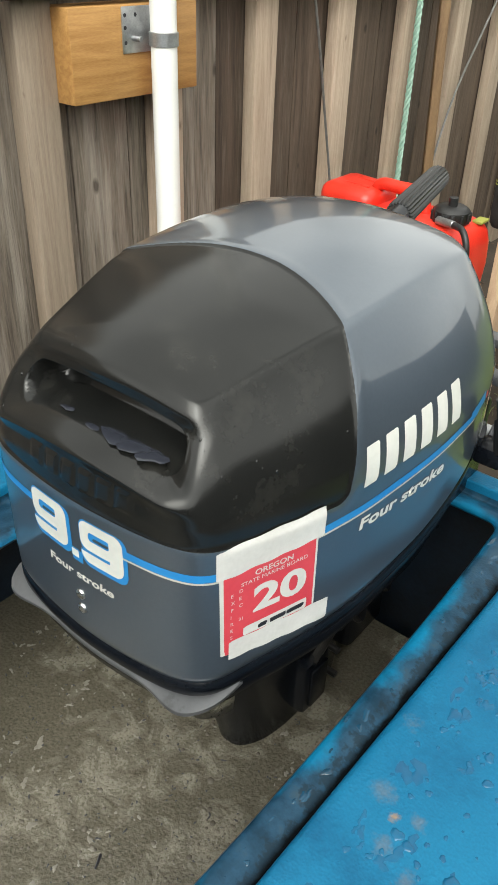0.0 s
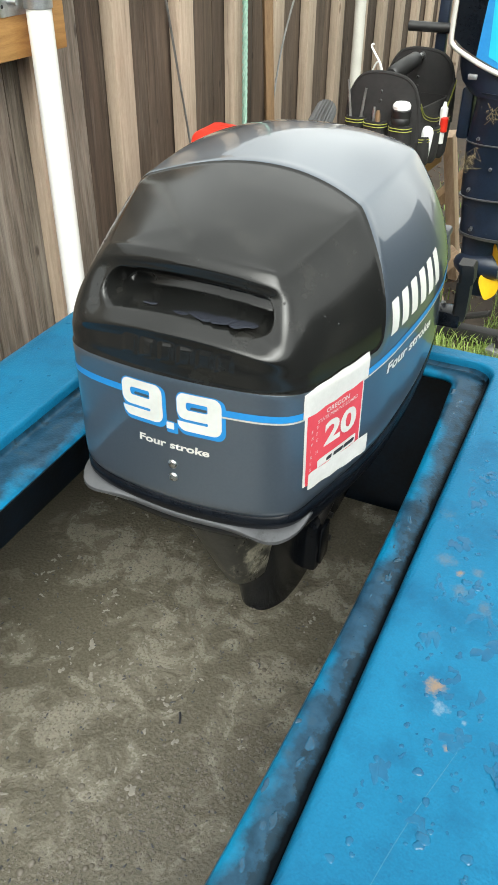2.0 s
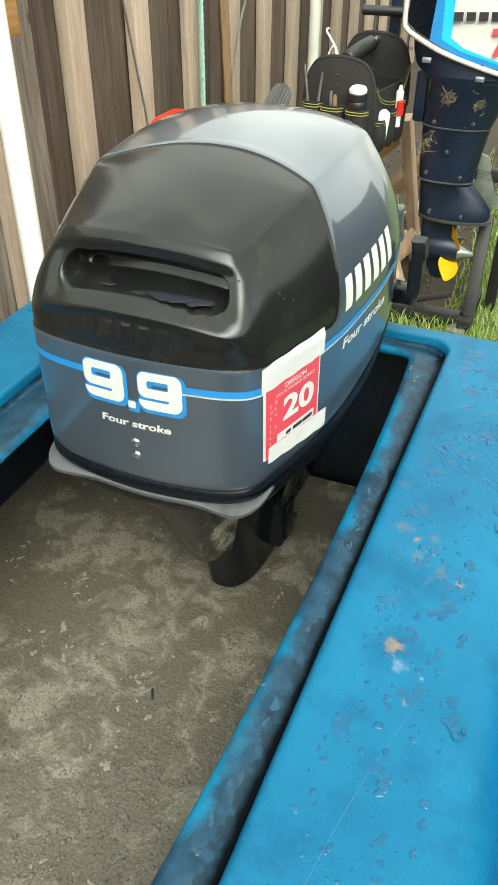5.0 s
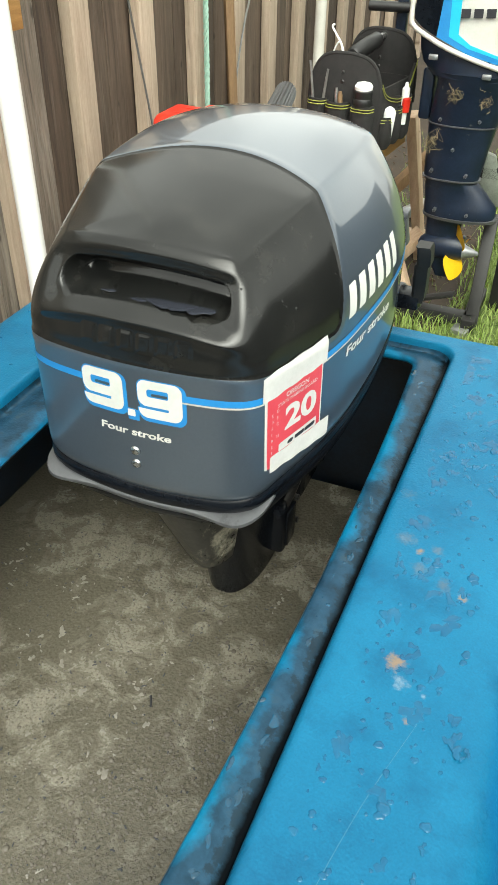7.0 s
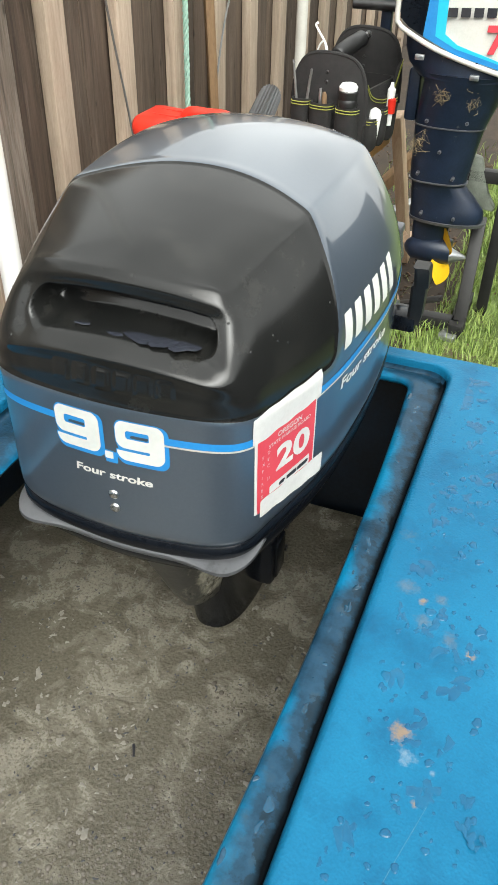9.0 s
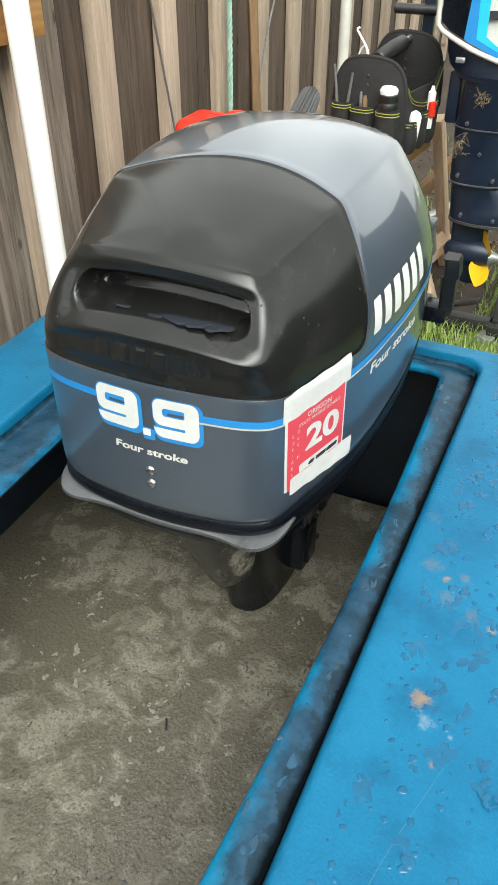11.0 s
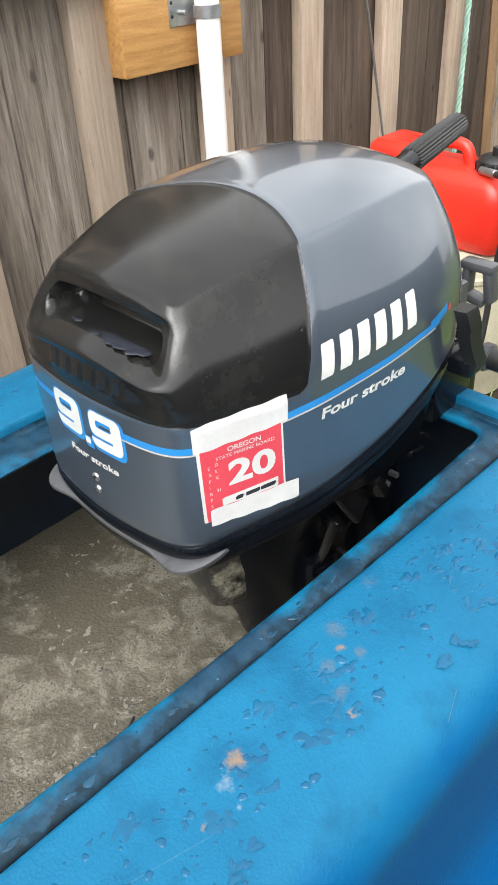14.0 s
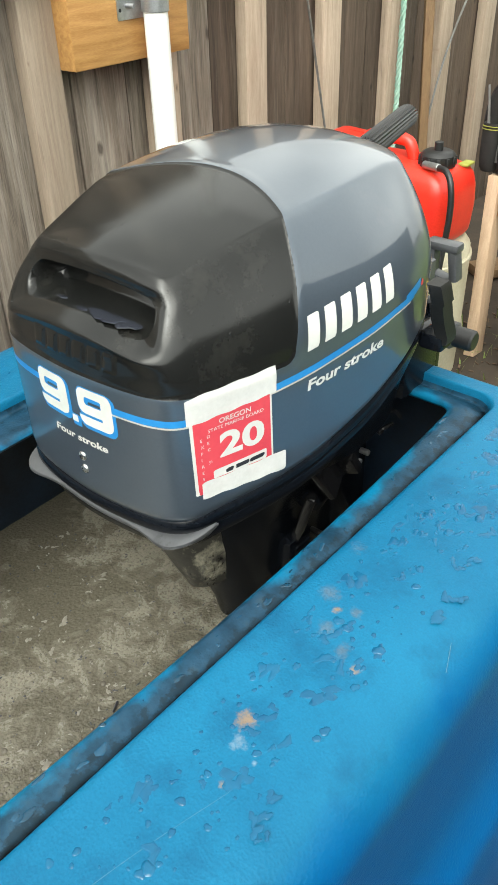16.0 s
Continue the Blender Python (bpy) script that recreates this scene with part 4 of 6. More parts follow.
for i, ch in enumerate("EXPIRES"):
    text_decal("sticker_text", ch, 0.0038, None, around, 0.1605, 0.887 - 0.0083 * i, 0, 0, DECAL_WHITE, 0.0014, cowl)
for i, ch in enumerate(("D", "E", "C", "", "31")):
    if ch:
        text_decal("sticker_text", ch, 0.0038, None, around, 0.1685, 0.8895 - 0.0083 * i, 0, 0, DECAL_WHITE, 0.0014, cowl)
for s0, wd in ((0.1885, 0.0095), (0.2010, 0.0165), (0.2185, 0.0185)):
    patch("sticker_bar", s0, s0 + wd, 0.8385, 0.8438, DECAL_INK, 0.0017)

# two screws on the rear
for w in (0.832, 0.814):
    p = on_rear(0.001, w, 0.0)
    part("screw", lathe(p + Vector((0, 0.003, 0)), p - Vector((0, 0.0028, 0)), [(0, 0.0058), (0.6, 0.0058), (0.85, 0.005), (1.0, 0.003)], 20), CHROME, cowl, "round steel screw head")

# seal, pan, leg
def belt_ring(shrink, dw, n=120, flat_w=None, lobe=0.0, sag=0.0):
    """A ring along the cover's lower seam, dw above it; lobe: how far the rear corners stand out, sag: how far they droop."""
    s = np.interp(np.linspace(0, arc[-1], n + 1), arc, fine)
    r = spline(BELT, s)
    k = np.exp(-((r[:, 0] - 0.118) / 0.032) ** 2) * (r[:, 1] < 0.1) * step(r[:, 1], 0.09, 0.03)
    w = SHEER(r[:, 1]) + dw - sag * k if flat_w is None else np.full(len(r), flat_w)
    tuck = 1 - 0.03 * step(r[:, 1], 0.035, 0.08) * (lobe > 0)
    shrink = shrink * tuck
    x = r[:, 0] * shrink + lobe * k * 0.45
    y = 0.25 + (r[:, 1] - 0.25) * shrink - lobe * k
    return [(X0 + p[0], Y0 + p[1], p[2]) for p in full_ring(np.column_stack([x, y, w]))]


part("seal", loft([belt_ring(k, w) for k, w in ((0.95, 0.012), (0.985, 0.0105), (0.997, 0.006), (0.997, -0.002), (0.985, -0.0075), (0.95, -0.009))], caps=False), BLACK_LEG, motor, "black rubber seal under the cover")
part("pan", loft([belt_ring(0.95, -0.006), belt_ring(0.984, -0.009), belt_ring(0.984, -0.018), belt_ring(0.972, -0.028), belt_ring(0.93, -0.036)], caps=False), BLACK_LEG, motor, "black lower pan")
# grey lip along the rear, flared at both corners
lip = [belt_ring(0.965, -0.006), belt_ring(0.985, -0.008, lobe=0.008), belt_ring(0.991, -0.010, lobe=0.0145, sag=0.001), belt_ring(0.991, -0.013, lobe=0.015, sag=0.002), belt_ring(0.975, -0.020, lobe=0.008, sag=0.003), belt_ring(0.94, -0.028)]
n = len(lip[0])
keep = [k % n for k in range(-n, n) if lip[0][k % n][1] < Y0 + 0.085][: sum(1 for p in lip[0] if p[1] < Y0 + 0.085)]
keep.sort(key=lambda k: lip[0][k][0])
bm = bmesh.new()
vs = [[bm.verts.new(r[k]) for k in keep] for r in lip]
for a, b in zip(vs, vs[1:]):
    for k in range(len(keep) - 1):
        bm.faces.new((a[k], a[k + 1], b[k + 1], b[k]))
part("rear_lip", bm, PAN_GREY, motor, "grey lip flared at both rear corners")


def leg_ring(cu, cv, a, b, w, n=120, power=2.3):
    pts = []
    for k in range(2 * n):
        t = -math.pi / 2 + math.pi * k / n
        c, s = math.cos(t), math.sin(t)
        pts.append((X0 + cv + b * math.copysign(abs(c) ** (2 / power), c), Y0 + cu + a * math.copysign(abs(s) ** (2 / power), s), w))
    return pts


top = belt_ring(0.94, 0, flat_w=0.74)
low = leg_ring(0.28, 0, 0.15, 0.078, 0.62)


def skirt_ring(side, rear, w):
    """The housing's underside draws in fast at the rear and slowly along the sides."""
    ring = []
    for p, q in zip(top, low):
        k = max(0.0, min(1.0, (p[1] - Y0 - 0.1) / 0.18))
        t = rear + (side - rear) * k * k * (3 - 2 * k)
        ring.append((p[0] + (q[0] - p[0]) * t, p[1] + (q[1] - p[1]) * t, w))
    return ring


SKIRT = ((0.14, 0.4, 0.745), (0.3, 0.7, 0.727), (0.48, 0.9, 0.705), (0.68, 1, 0.675), (0.88, 1, 0.635), (1, 1, 0.6))
part("under_cover", loft([belt_ring(0.95, -0.026)] + [skirt_ring(*q) for q in SKIRT], caps=False), BLACK_LEG, motor, "black underside of the engine housing")


def leg_section(rear, front, half, w, cx, power):
    return leg_ring((rear + front) / 2, cx, (front - rear) / 2, half, w, 40, power)


part("leg", loft([leg_section(*q) for q in ((0.105, 0.47, 0.086, 0.715, 0.002, 3.0), (0.113, 0.465, 0.081, 0.66, 0.004, 3.0), (0.14, 0.46, 0.07, 0.59, 0.006, 2.8),
                                            (0.172, 0.455, 0.058, 0.51, 0.009, 2.6), (0.196, 0.45, 0.05, 0.44, 0.012, 2.4), (0.21, 0.445, 0.046, 0.38, 0.012, 2.4), (0.22, 0.44, 0.045, 0.2, 0.012, 2.4))]), BLACK_LEG, motor, "wet black drive leg")
# scuffed exhaust housing at the rear of the leg
part("exhaust_housing", loft([leg_section(*q) for q in ((0.068, 0.40, 0.108, 0.722, -0.012, 2.3), (0.08, 0.39, 0.1, 0.69, -0.01, 2.2), (0.093, 0.37, 0.085, 0.645, -0.006, 2.1), (0.112, 0.34, 0.066, 0.59, 0.0, 2.0),
                                                        (0.128, 0.31, 0.047, 0.545, 0.006, 2.0), (0.14, 0.28, 0.034, 0.518, 0.01, 2.0), (0.152, 0.26, 0.022, 0.508, 0.012, 2.0))]), SCUFFED_LEG, motor, "scuffed exhaust housing with bare patches")
cover = part("side_cover", box((X0 + 0.074, Y0 + 0.30, 0.50), (0.034, 0.058, 0.095), 0.009), BLACK_LEG, motor)
part("cover_rib", box((X0 + 0.092, Y0 + 0.30, 0.50), (0.006, 0.036, 0.07), 0.0025), BLACK_LEG, cover)
for dz in (0.03, -0.02):
    part("bolt", rod((X0 + 0.05, Y0 + 0.36, 0.475 + dz), (X0 + 0.086, Y0 + 0.36, 0.475 + dz), 0.0055, 8), BLACK_STEEL, cover)
bm = box((X0 + 0.075, Y0 + 0.36, 0.60), (0.05, 0.09, 0.03), 0.008, (0, 0, 10))
part("mount_arm", bm, BLACK_LEG, motor)
bm = beam((X0 + 0.11, Y0 + 0.40, 0.66), (X0 + 0.05, Y0 + 0.36, 0.56), 0.035, 0.03, 0.006)
part("mount_arm", bm, BLACK_LEG, motor)
# shift linkage and bracket faces in the dark gap beside the leg
part("link_plate", box((-0.33, 0.70, 0.652), (0.018, 0.048, 0.06), 0.008, (18, -28, 12)), GLOSS_BLACK, motor)
part("link_arm", beam((-0.335, 0.675, 0.63), (-0.37, 0.665, 0.50), 0.022, 0.016, 0.005), GLOSS_BLACK, motor)
part("link_block", box((-0.325, 0.752, 0.648), (0.03, 0.02, 0.036), 0.006, (20, -20, 8)), GLOSS_BLACK, motor)
part("link_arm", beam((-0.33, 0.74, 0.665), (-0.345, 0.80, 0.75), 0.024, 0.02, 0.005), GLOSS_BLACK, motor)
part("link_rod", tube([(-0.30, 0.79, 0.715), (-0.298, 0.805, 0.722), (-0.298, 0.83, 0.71), (-0.30, 0.852, 0.688)], 0.004, 8), GLOSS_BLACK, motor, "glossy black bent rod")
part("link_rod", tube([(-0.30, 0.79, 0.69), (-0.298, 0.80, 0.695), (-0.298, 0.825, 0.69)], 0.0035, 8), GLOSS_BLACK, motor, "glossy black bent rod")
for k in range(3):
    part("link_bolt", rod((-0.34, 0.765 + 0.022 * k, 0.625 + 0.004 * k), (-0.325, 0.765 + 0.022 * k, 0.625 + 0.004 * k), 0.005, 8), GALV, motor)
part("swivel_bracket", box((X0, Y0 + 0.46, 0.62), (0.15, 0.10, 0.34), 0.015), BLACK_LEG, motor)

# clamp bracket on the far rim, steering tube, tilt lever
for sx in (-1, 1):
    part("clamp_bracket", box((X0 + sx * 0.145, Y0 + 0.50, 0.785), (0.03, 0.10, 0.10), 0.012), BLACK_LEG, motor, "black clamp bracket over the tank rim")
part("clamp_jaw", box((X0, Y0 + 0.585, 0.77), (0.28, 0.03, 0.14), 0.008), BLACK_LEG, motor)
tube_end = part("steering_tube", rod((X0 - 0.2, Y0 + 0.56, 0.805), (X0 + 0.178, Y0 + 0.56, 0.805), 0.012, 20), GALV, motor)
part("nut", lathe((X0 + 0.160, Y0 + 0.56, 0.805), (X0 + 0.178, Y0 + 0.56, 0.805), [(0, 0.019), (0.1, 0.0215), (0.9, 0.0215), (1, 0.019)], 6), PAN_GREY, tube_end, "steel hexagon nut")
part("end_cap", lathe((X0 + 0.176, Y0 + 0.56, 0.805), (X0 + 0.208, Y0 + 0.56, 0.805), [(0, 0.013), (0.06, 0.0158), (0.9, 0.0158), (1, 0.013)], 20), BLACK_RUBBER, tube_end, "black rubber end cap")
lever = part("tilt_lever", loft([[(X0 + cx + 0.009 * a, Y0 + cy + 0.012 * bb, z) for a, bb in ((-1, -1), (-0.6, -1.25), (1, -1), (1, 1), (-1, 1))] for cx, cy, z in
                                ((0.220, 0.429, 0.866), (0.222, 0.428, 0.876), (0.225, 0.405, 0.91), (0.226, 0.394, 0.935), (0.229, 0.392, 0.938), (0.229, 0.379, 0.964), (0.227, 0.378, 0.968))]), BLACK_STEEL, motor, "black flat lever beside the cover")
part("lever_foot", box((X0 + 0.208, Y0 + 0.43, 0.866), (0.034, 0.034, 0.024), 0.005), BLACK_LEG, motor)
# a cast eye at the cover's front: two cheeks, a top and a foot round a square hole
hook = part("front_eye", box((X0 + 0.147, Y0 + 0.55, 0.941), (0.05, 0.024, 0.013), 0.004), PAN_GREY, motor, "grey cast eye at the cover's front")
for c, size, turn in (((0.191, 0.918), (0.013, 0.022, 0.05), -10), ((0.157, 0.92), (0.012, 0.022, 0.05), 0), ((0.17, 0.894), (0.036, 0.022, 0.013), 12)):
    part("eye_bar", box((X0 + c[0] - 0.025, Y0 + 0.55, c[1]), size, 0.004, (0, turn, 0)), PAN_GREY, hook)
part("front_latch", box((X0 + 0.163, Y0 + 0.46, 0.925), (0.018, 0.05, 0.05), 0.006), PAN_GREY, motor)

# tiller
g0, g1 = Vector((-0.598, 1.19, 0.967)), Vector((-0.652, 1.43, 0.975))
arm = part("tiller_arm", tube([(X0 - 0.03, Y0 + 0.45, 0.92), (X0 - 0.06, Y0 + 0.58, 0.94), (-0.57, 1.08, 0.96), g0], 0.02, 14), BLACK_LEG, motor, "black tiller arm")
bm = bmesh.new()
ax = (g1 - g0).normalized()
sx = ax.orthogonal().normalized()
sy = ax.cross(sx)
rings = []
for s, r in ((0, 0.02), (0.02, 0.0225), (0.95, 0.0215), (0.985, 0.02), (1.0, 0.016)):
    rings.append([tuple(g0 + (g1 - g0) * s + (r + (0.0012 if k % 2 else -0.0008)) * (math.cos(k * math.tau / 48) * sx + math.sin(k * math.tau / 48) * sy)) for k in range(48)])
part("grip", loft(rings), BLACK_RUBBER, motor, "ribbed black rubber twist grip", angle=25)

# ---------------------------------------------------------------- fence
FX = -1.5
fence = thing("fence", (FX, 2.0, 0), "weathered board fence with paler upright studs", "fence", kind="structure")
random.seed(4)
for k in range(-4, 16):
    y = 1.182 + 0.405 * k + random.uniform(-0.012, 0.012)
    bm = box((FX - 0.021, y, 0.93), (0.042, 0.1, 1.86), 0.003, (random.uniform(-0.3, 0.3), 0, 0))
    part("stud", bm, STUD_WOOD, fence)
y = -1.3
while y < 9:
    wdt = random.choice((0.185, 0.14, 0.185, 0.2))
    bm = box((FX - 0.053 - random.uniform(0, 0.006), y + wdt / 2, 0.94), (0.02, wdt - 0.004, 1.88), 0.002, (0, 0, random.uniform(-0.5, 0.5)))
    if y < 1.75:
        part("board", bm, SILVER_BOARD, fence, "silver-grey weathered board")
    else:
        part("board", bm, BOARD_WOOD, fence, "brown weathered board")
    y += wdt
part("rail", box((FX + 0.022, 3.5, 1.262), (0.04, 10, 0.09), 0.003), BOARD_WOOD, fence)

block = part("timber_block", box((-1.489, 1.4345, 1.105), (0.09, 0.395, 0.19), 0.003), FRESH_WOOD)
tagged(block, "short block of fresh orange timber fixed to the fence", "timber block")
pipe = thing("white_pipe", (-1.393, 1.466, 0), "white plastic pipe strapped upright to a timber block", "pipe")
part("pipe", rod((-1.393, 1.466, 0.0), (-1.393, 1.466, 2.5), 0.0303, 32), PVC, pipe)
part("clamp_band", lathe((-1.393, 1.466, 1.118), (-1.393, 1.466, 1.148), [(0, 0.0312), (0.05, 0.034), (0.95, 0.034), (1, 0.0312)], 32), GALV, pipe, "galvanised pipe strap")
part("strap_plate", box((-1.442, 1.46, 1.15), (0.004, 0.15, 0.094), 0.001), GALV, pipe, "galvanised plate with holes")
for dy, dz in ((-0.062, 0.03), (-0.062, 0.005), (-0.062, -0.025), (-0.03, 0.03), (0.035, 0.03), (0.06, 0.0)):
    part("bolt_hole", rod((-1.4425, 1.455 + dy, 1.15 + dz), (-1.4393, 1.455 + dy, 1.15 + dz), 0.0045, 10), DECAL_INK, pipe)
for dy in (-0.05, 0.045):
    part("strap_bolt", rod((-1.447, 1.466 + dy, 1.133), (-1.415, 1.466 + dy, 1.133), 0.006, 10), GALV, pipe)
pipe2 = thing("white_pipe", (-1.42, 4.08, 0), "white plastic pipe standing by the fence", "pipe")
part("pipe", rod((-1.42, 4.08, 0.0), (-1.42, 4.08, 1.9), 0.028, 24), AGED_PVC, pipe2)

# wires, rope and stick
wire = part("wire", tube([(-1.47, 1.98, 1.7), (-1.47, 2.16, 1.2), (-1.475, 2.27, 0.85), (-1.475, 2.36, 0.5), (-1.46, 2.4, 0.006)], 0.004, 6), WIRE_GREY)
tagged(wire, "thin grey wire hanging down the fence", "wire")
wire = part("wire", tube([(-1.46, 3.75, 1.6), (-1.47, 3.4, 1.1), (-1.47, 3.16, 0.78), (-1.42, 2.9, 0.4), (-1.4, 2.7, 0.006)], 0.0045, 6), WIRE_GREY)
tagged(wire, "thin grey wire slanting down before the fence", "wire")
rope = thing("rope", (-1.467, 2.79, 0.02), "pale green twisted rope hanging down the fence", "rope")
for q in range(3):
    strand = [(-1.467 + 0.0055 * math.cos(k * 0.55 + q * math.tau / 3), 2.79 + 0.0055 * math.sin(k * 0.55 + q * math.tau / 3), 0.02 + 0.0065 * k) for k in range(290)]
    part("strand", tube(strand, 0.006, 6, smooth=False), GREEN_ROPE, rope)
stick = part("stick", beam((-1.40, 2.95, 0.0), (-1.46, 2.9, 1.8), 0.035, 0.035, 0.004), BROWN_WOOD)
tagged(stick, "brown wooden stick leaning on the fence", "stick")

# ---------------------------------------------------------------- fuel tank on the drum
drum = thing("drum", (-0.99, 2.08, 0), "cream plastic drum standing on the ground", "drum")
part("shell", lathe((-0.99, 2.08, 0), (-0.99, 2.08, 0.475), [(0, 0.185), (0.03, 0.203), (0.3, 0.207), (0.34, 0.213), (0.4, 0.207), (0.8, 0.207), (0.93, 0.203), (0.98, 0.185), (1, 0.165)], 40), CREAM_PLASTIC, drum)
part("rim", lathe((-0.99, 2.08, 0.40), (-0.99, 2.08, 0.42), [(0, 0.207), (0.2, 0.211), (0.8, 0.211), (1, 0.207)], 40), CREAM_PLASTIC, drum)
can = thing("fuel_can", (-1.04, 2.07, 0.475), "red plastic fuel can with black cap on the drum", "fuel can")
bm = loft([rounded_rect(-1.3 + a, -0.805 - b, 1.955 + c, 2.185 - c, r, z, 10, 3) for a, b, c, r, z in
           ((0.04, 0.04, 0.04, 0.03, 0.476), (0.014, 0.014, 0.014, 0.045, 0.481), (0.003, 0.003, 0.003, 0.055, 0.496), (0.0, 0.0, 0.0, 0.058, 0.52), (-0.003, -0.003, -0.004, 0.06, 0.57), (0.0, 0.0, 0.0, 0.058, 0.63),
            (0.004, 0.008, 0.006, 0.056, 0.662), (0.014, 0.022, 0.017, 0.052, 0.681), (0.034, 0.045, 0.034, 0.046, 0.691), (0.06, 0.08, 0.05, 0.04, 0.695))])
part("body", bm, RED_PLASTIC, can)
# raised shoulder at the end away from the cap, and its ribs
part("shoulder", box((-1.2, 2.07, 0.70), (0.18, 0.18, 0.075), 0.034, (0, 3, 0), seg=4), RED_PLASTIC, can)
for dy in (-0.03, 0.03):
    part("rib", box((-1.2, 2.07 + dy, 0.7365), (0.1, 0.012, 0.006), 0.002), RED_PLASTIC, can)
part("handle", tube([(-1.15, 2.07, 0.70), (-1.13, 2.07, 0.742), (-1.07, 2.07, 0.745), (-1.0, 2.07, 0.74), (-0.975, 2.07, 0.69)], 0.018, 12), RED_PLASTIC, can)
capo = part("cap", lathe((-0.893, 2.055, 0.688), (-0.893, 2.055, 0.735), [(0, 0.045), (0.15, 0.051), (0.75, 0.051), (0.9, 0.044), (1, 0.036)], 18), BLACK_RUBBER, can, "black ribbed filler cap")
for k in range(12):
    t = k * math.tau / 12
    part("cap_rib", box((-0.893 + 0.051 * math.cos(t), 2.055 + 0.051 * math.sin(t), 0.708), (0.008, 0.01, 0.026), 0.002, (0, 0, math.degrees(t))), BLACK_RUBBER, capo)
part("vent", rod((-0.893, 2.055, 0.73), (-0.893, 2.055, 0.758), 0.013, 10), BLACK_RUBBER, capo)
part("label", box((-0.835, 2.125, 0.690), (0.03, 0.05, 0.008), 0.002), YELLOW_TRIM, can, "yellow warning label")
part("hose_fitting", rod((-0.905, 2.0, 0.705), (-0.845, 1.975, 0.71), 0.011, 10), GALV, can, "steel hose fitting")
hose = part("hose", tube([(-0.85, 1.977, 0.71), (-0.81, 1.955, 0.708), (-0.785, 1.94, 0.67), (-0.778, 1.935, 0.59), (-0.785, 1.925, 0.45), (-0.77, 1.85, 0.2), (-0.8, 1.7, 0.012), (-0.9, 1.5, 0.012)], 0.009, 10), BLACK_RUBBER)
tagged(hose, "black rubber fuel hose hanging from the can", "hose")

# ---------------------------------------------------------------- sawhorse and tool bag
horse = thing("sawhorse", (-0.75, 2.45, 0), "pale timber sawhorse with splayed legs", "sawhorse")
part("top_beam", beam((-0.775, 2.33, 0.54), (-0.715, 2.95, 0.54), 0.06, 0.12, 0.003), FRESH_WOOD, horse, "orange timber top beam")
for a, b in (((-0.835, 2.37, 0.60), (-0.80, 2.30, 0)), ((-0.70, 2.35, 0.60), (-0.655, 2.27, 0)), ((-0.79, 2.9, 0.60), (-0.86, 3.0, 0)), ((-0.66, 2.9, 0.60), (-0.57, 3.0, 0))):
    part("leg", beam(a, b, 0.038, 0.075, 0.003, (0, 1, 0)), PALE_WOOD, horse)
part("brace", beam((-0.645, 2.33, 0.27), (-0.49, 2.16, 0.01), 0.035, 0.075, 0.003, (0, 1, 0)), PALE_WOOD, horse)
part("brace", beam((-0.63, 2.60, 0.25), (-0.52, 2.55, 0.01), 0.035, 0.06, 0.003, (0, 1, 0)), PALE_WOOD, horse)
bag = thing("tool_bag", (-0.78, 2.5, 0.6), "black canvas tool bag with yellow stitching, full of hand tools", "tool bag")


def slab(prof, axis, a, b, bevel=0.0):
    """A flat outline of (across, z) points, thick from a to b along y (axis 'y') or x (axis 'x')."""
    put = (lambda p, d: (p[0], d, p[1])) if axis == "y" else (lambda p, d: (d, p[0], p[1]))
    bm = loft([[put(p, a) for p in prof], [put(p, b) for p in prof]])
    if bevel:
        bmesh.ops.bevel(bm, geom=list(bm.edges), offset=bevel, segments=2, affect="EDGES", profile=0.5)
    return bm


def bag_at(x, y, z):
    """The bag stands a little turned: local x across its front, y to its back."""
    t = radians(-9)
    x, y, z = x * 0.9, y * 0.95, 0.6 + (z - 0.6) * 0.93
    return Vector((-0.785 + x * math.cos(t) - y * math.sin(t), 2.36 + x * math.sin(t) + y * math.cos(t), z))


def bag_mesh(bm):
    for q in bm.verts:
        q.co = bag_at(*q.co)
    return bm


body = part("body", bag_mesh(loft([rounded_rect(-0.13 + a, 0.13 - a, 0.02 + a, 0.31 - a, 0.03, z, 5) for a, z in ((0.015, 0.602), (0.0, 0.615), (-0.004, 0.68), (0.0, 0.74), (0.004, 0.80), (0.012, 0.80), (0.014, 0.7), (0.02, 0.66))])), CLOTH_BLACK, bag)
FRONT = [(-0.135, 0.60), (0.135, 0.60), (0.14, 0.70), (0.135, 0.80), (0.115, 0.865), (0.08, 0.895), (0.03, 0.905), (-0.04, 0.905), (-0.09, 0.89), (-0.122, 0.85), (-0.138, 0.79), (-0.14, 0.70)]
for k, (y, up) in enumerate(((0.0, 0.0), (0.30, 0.035))):
    pan = part("end_panel", bag_mesh(slab([(x, z + up * (z - 0.6) / 0.3) for x, z in FRONT], "y", y, y + 0.012, 0.003)), CLOTH_BLACK, bag)
    part("binding", bag_mesh(tube([(x, y + 0.006, z + up * (z - 0.6) / 0.3) for x, z in FRONT[2:]], 0.007, 8, 4)), CLOTH_BLACK, pan, "rolled black edge binding")
    for z in (0.85, 0.82):
        part("rivet", bag_mesh(lathe((-0.01, y - 0.003, z), (-0.01, y + 0.002, z), [(0, 0.003), (0.5, 0.006), (1, 0.006)], 10)), BLACK_RUBBER, pan)
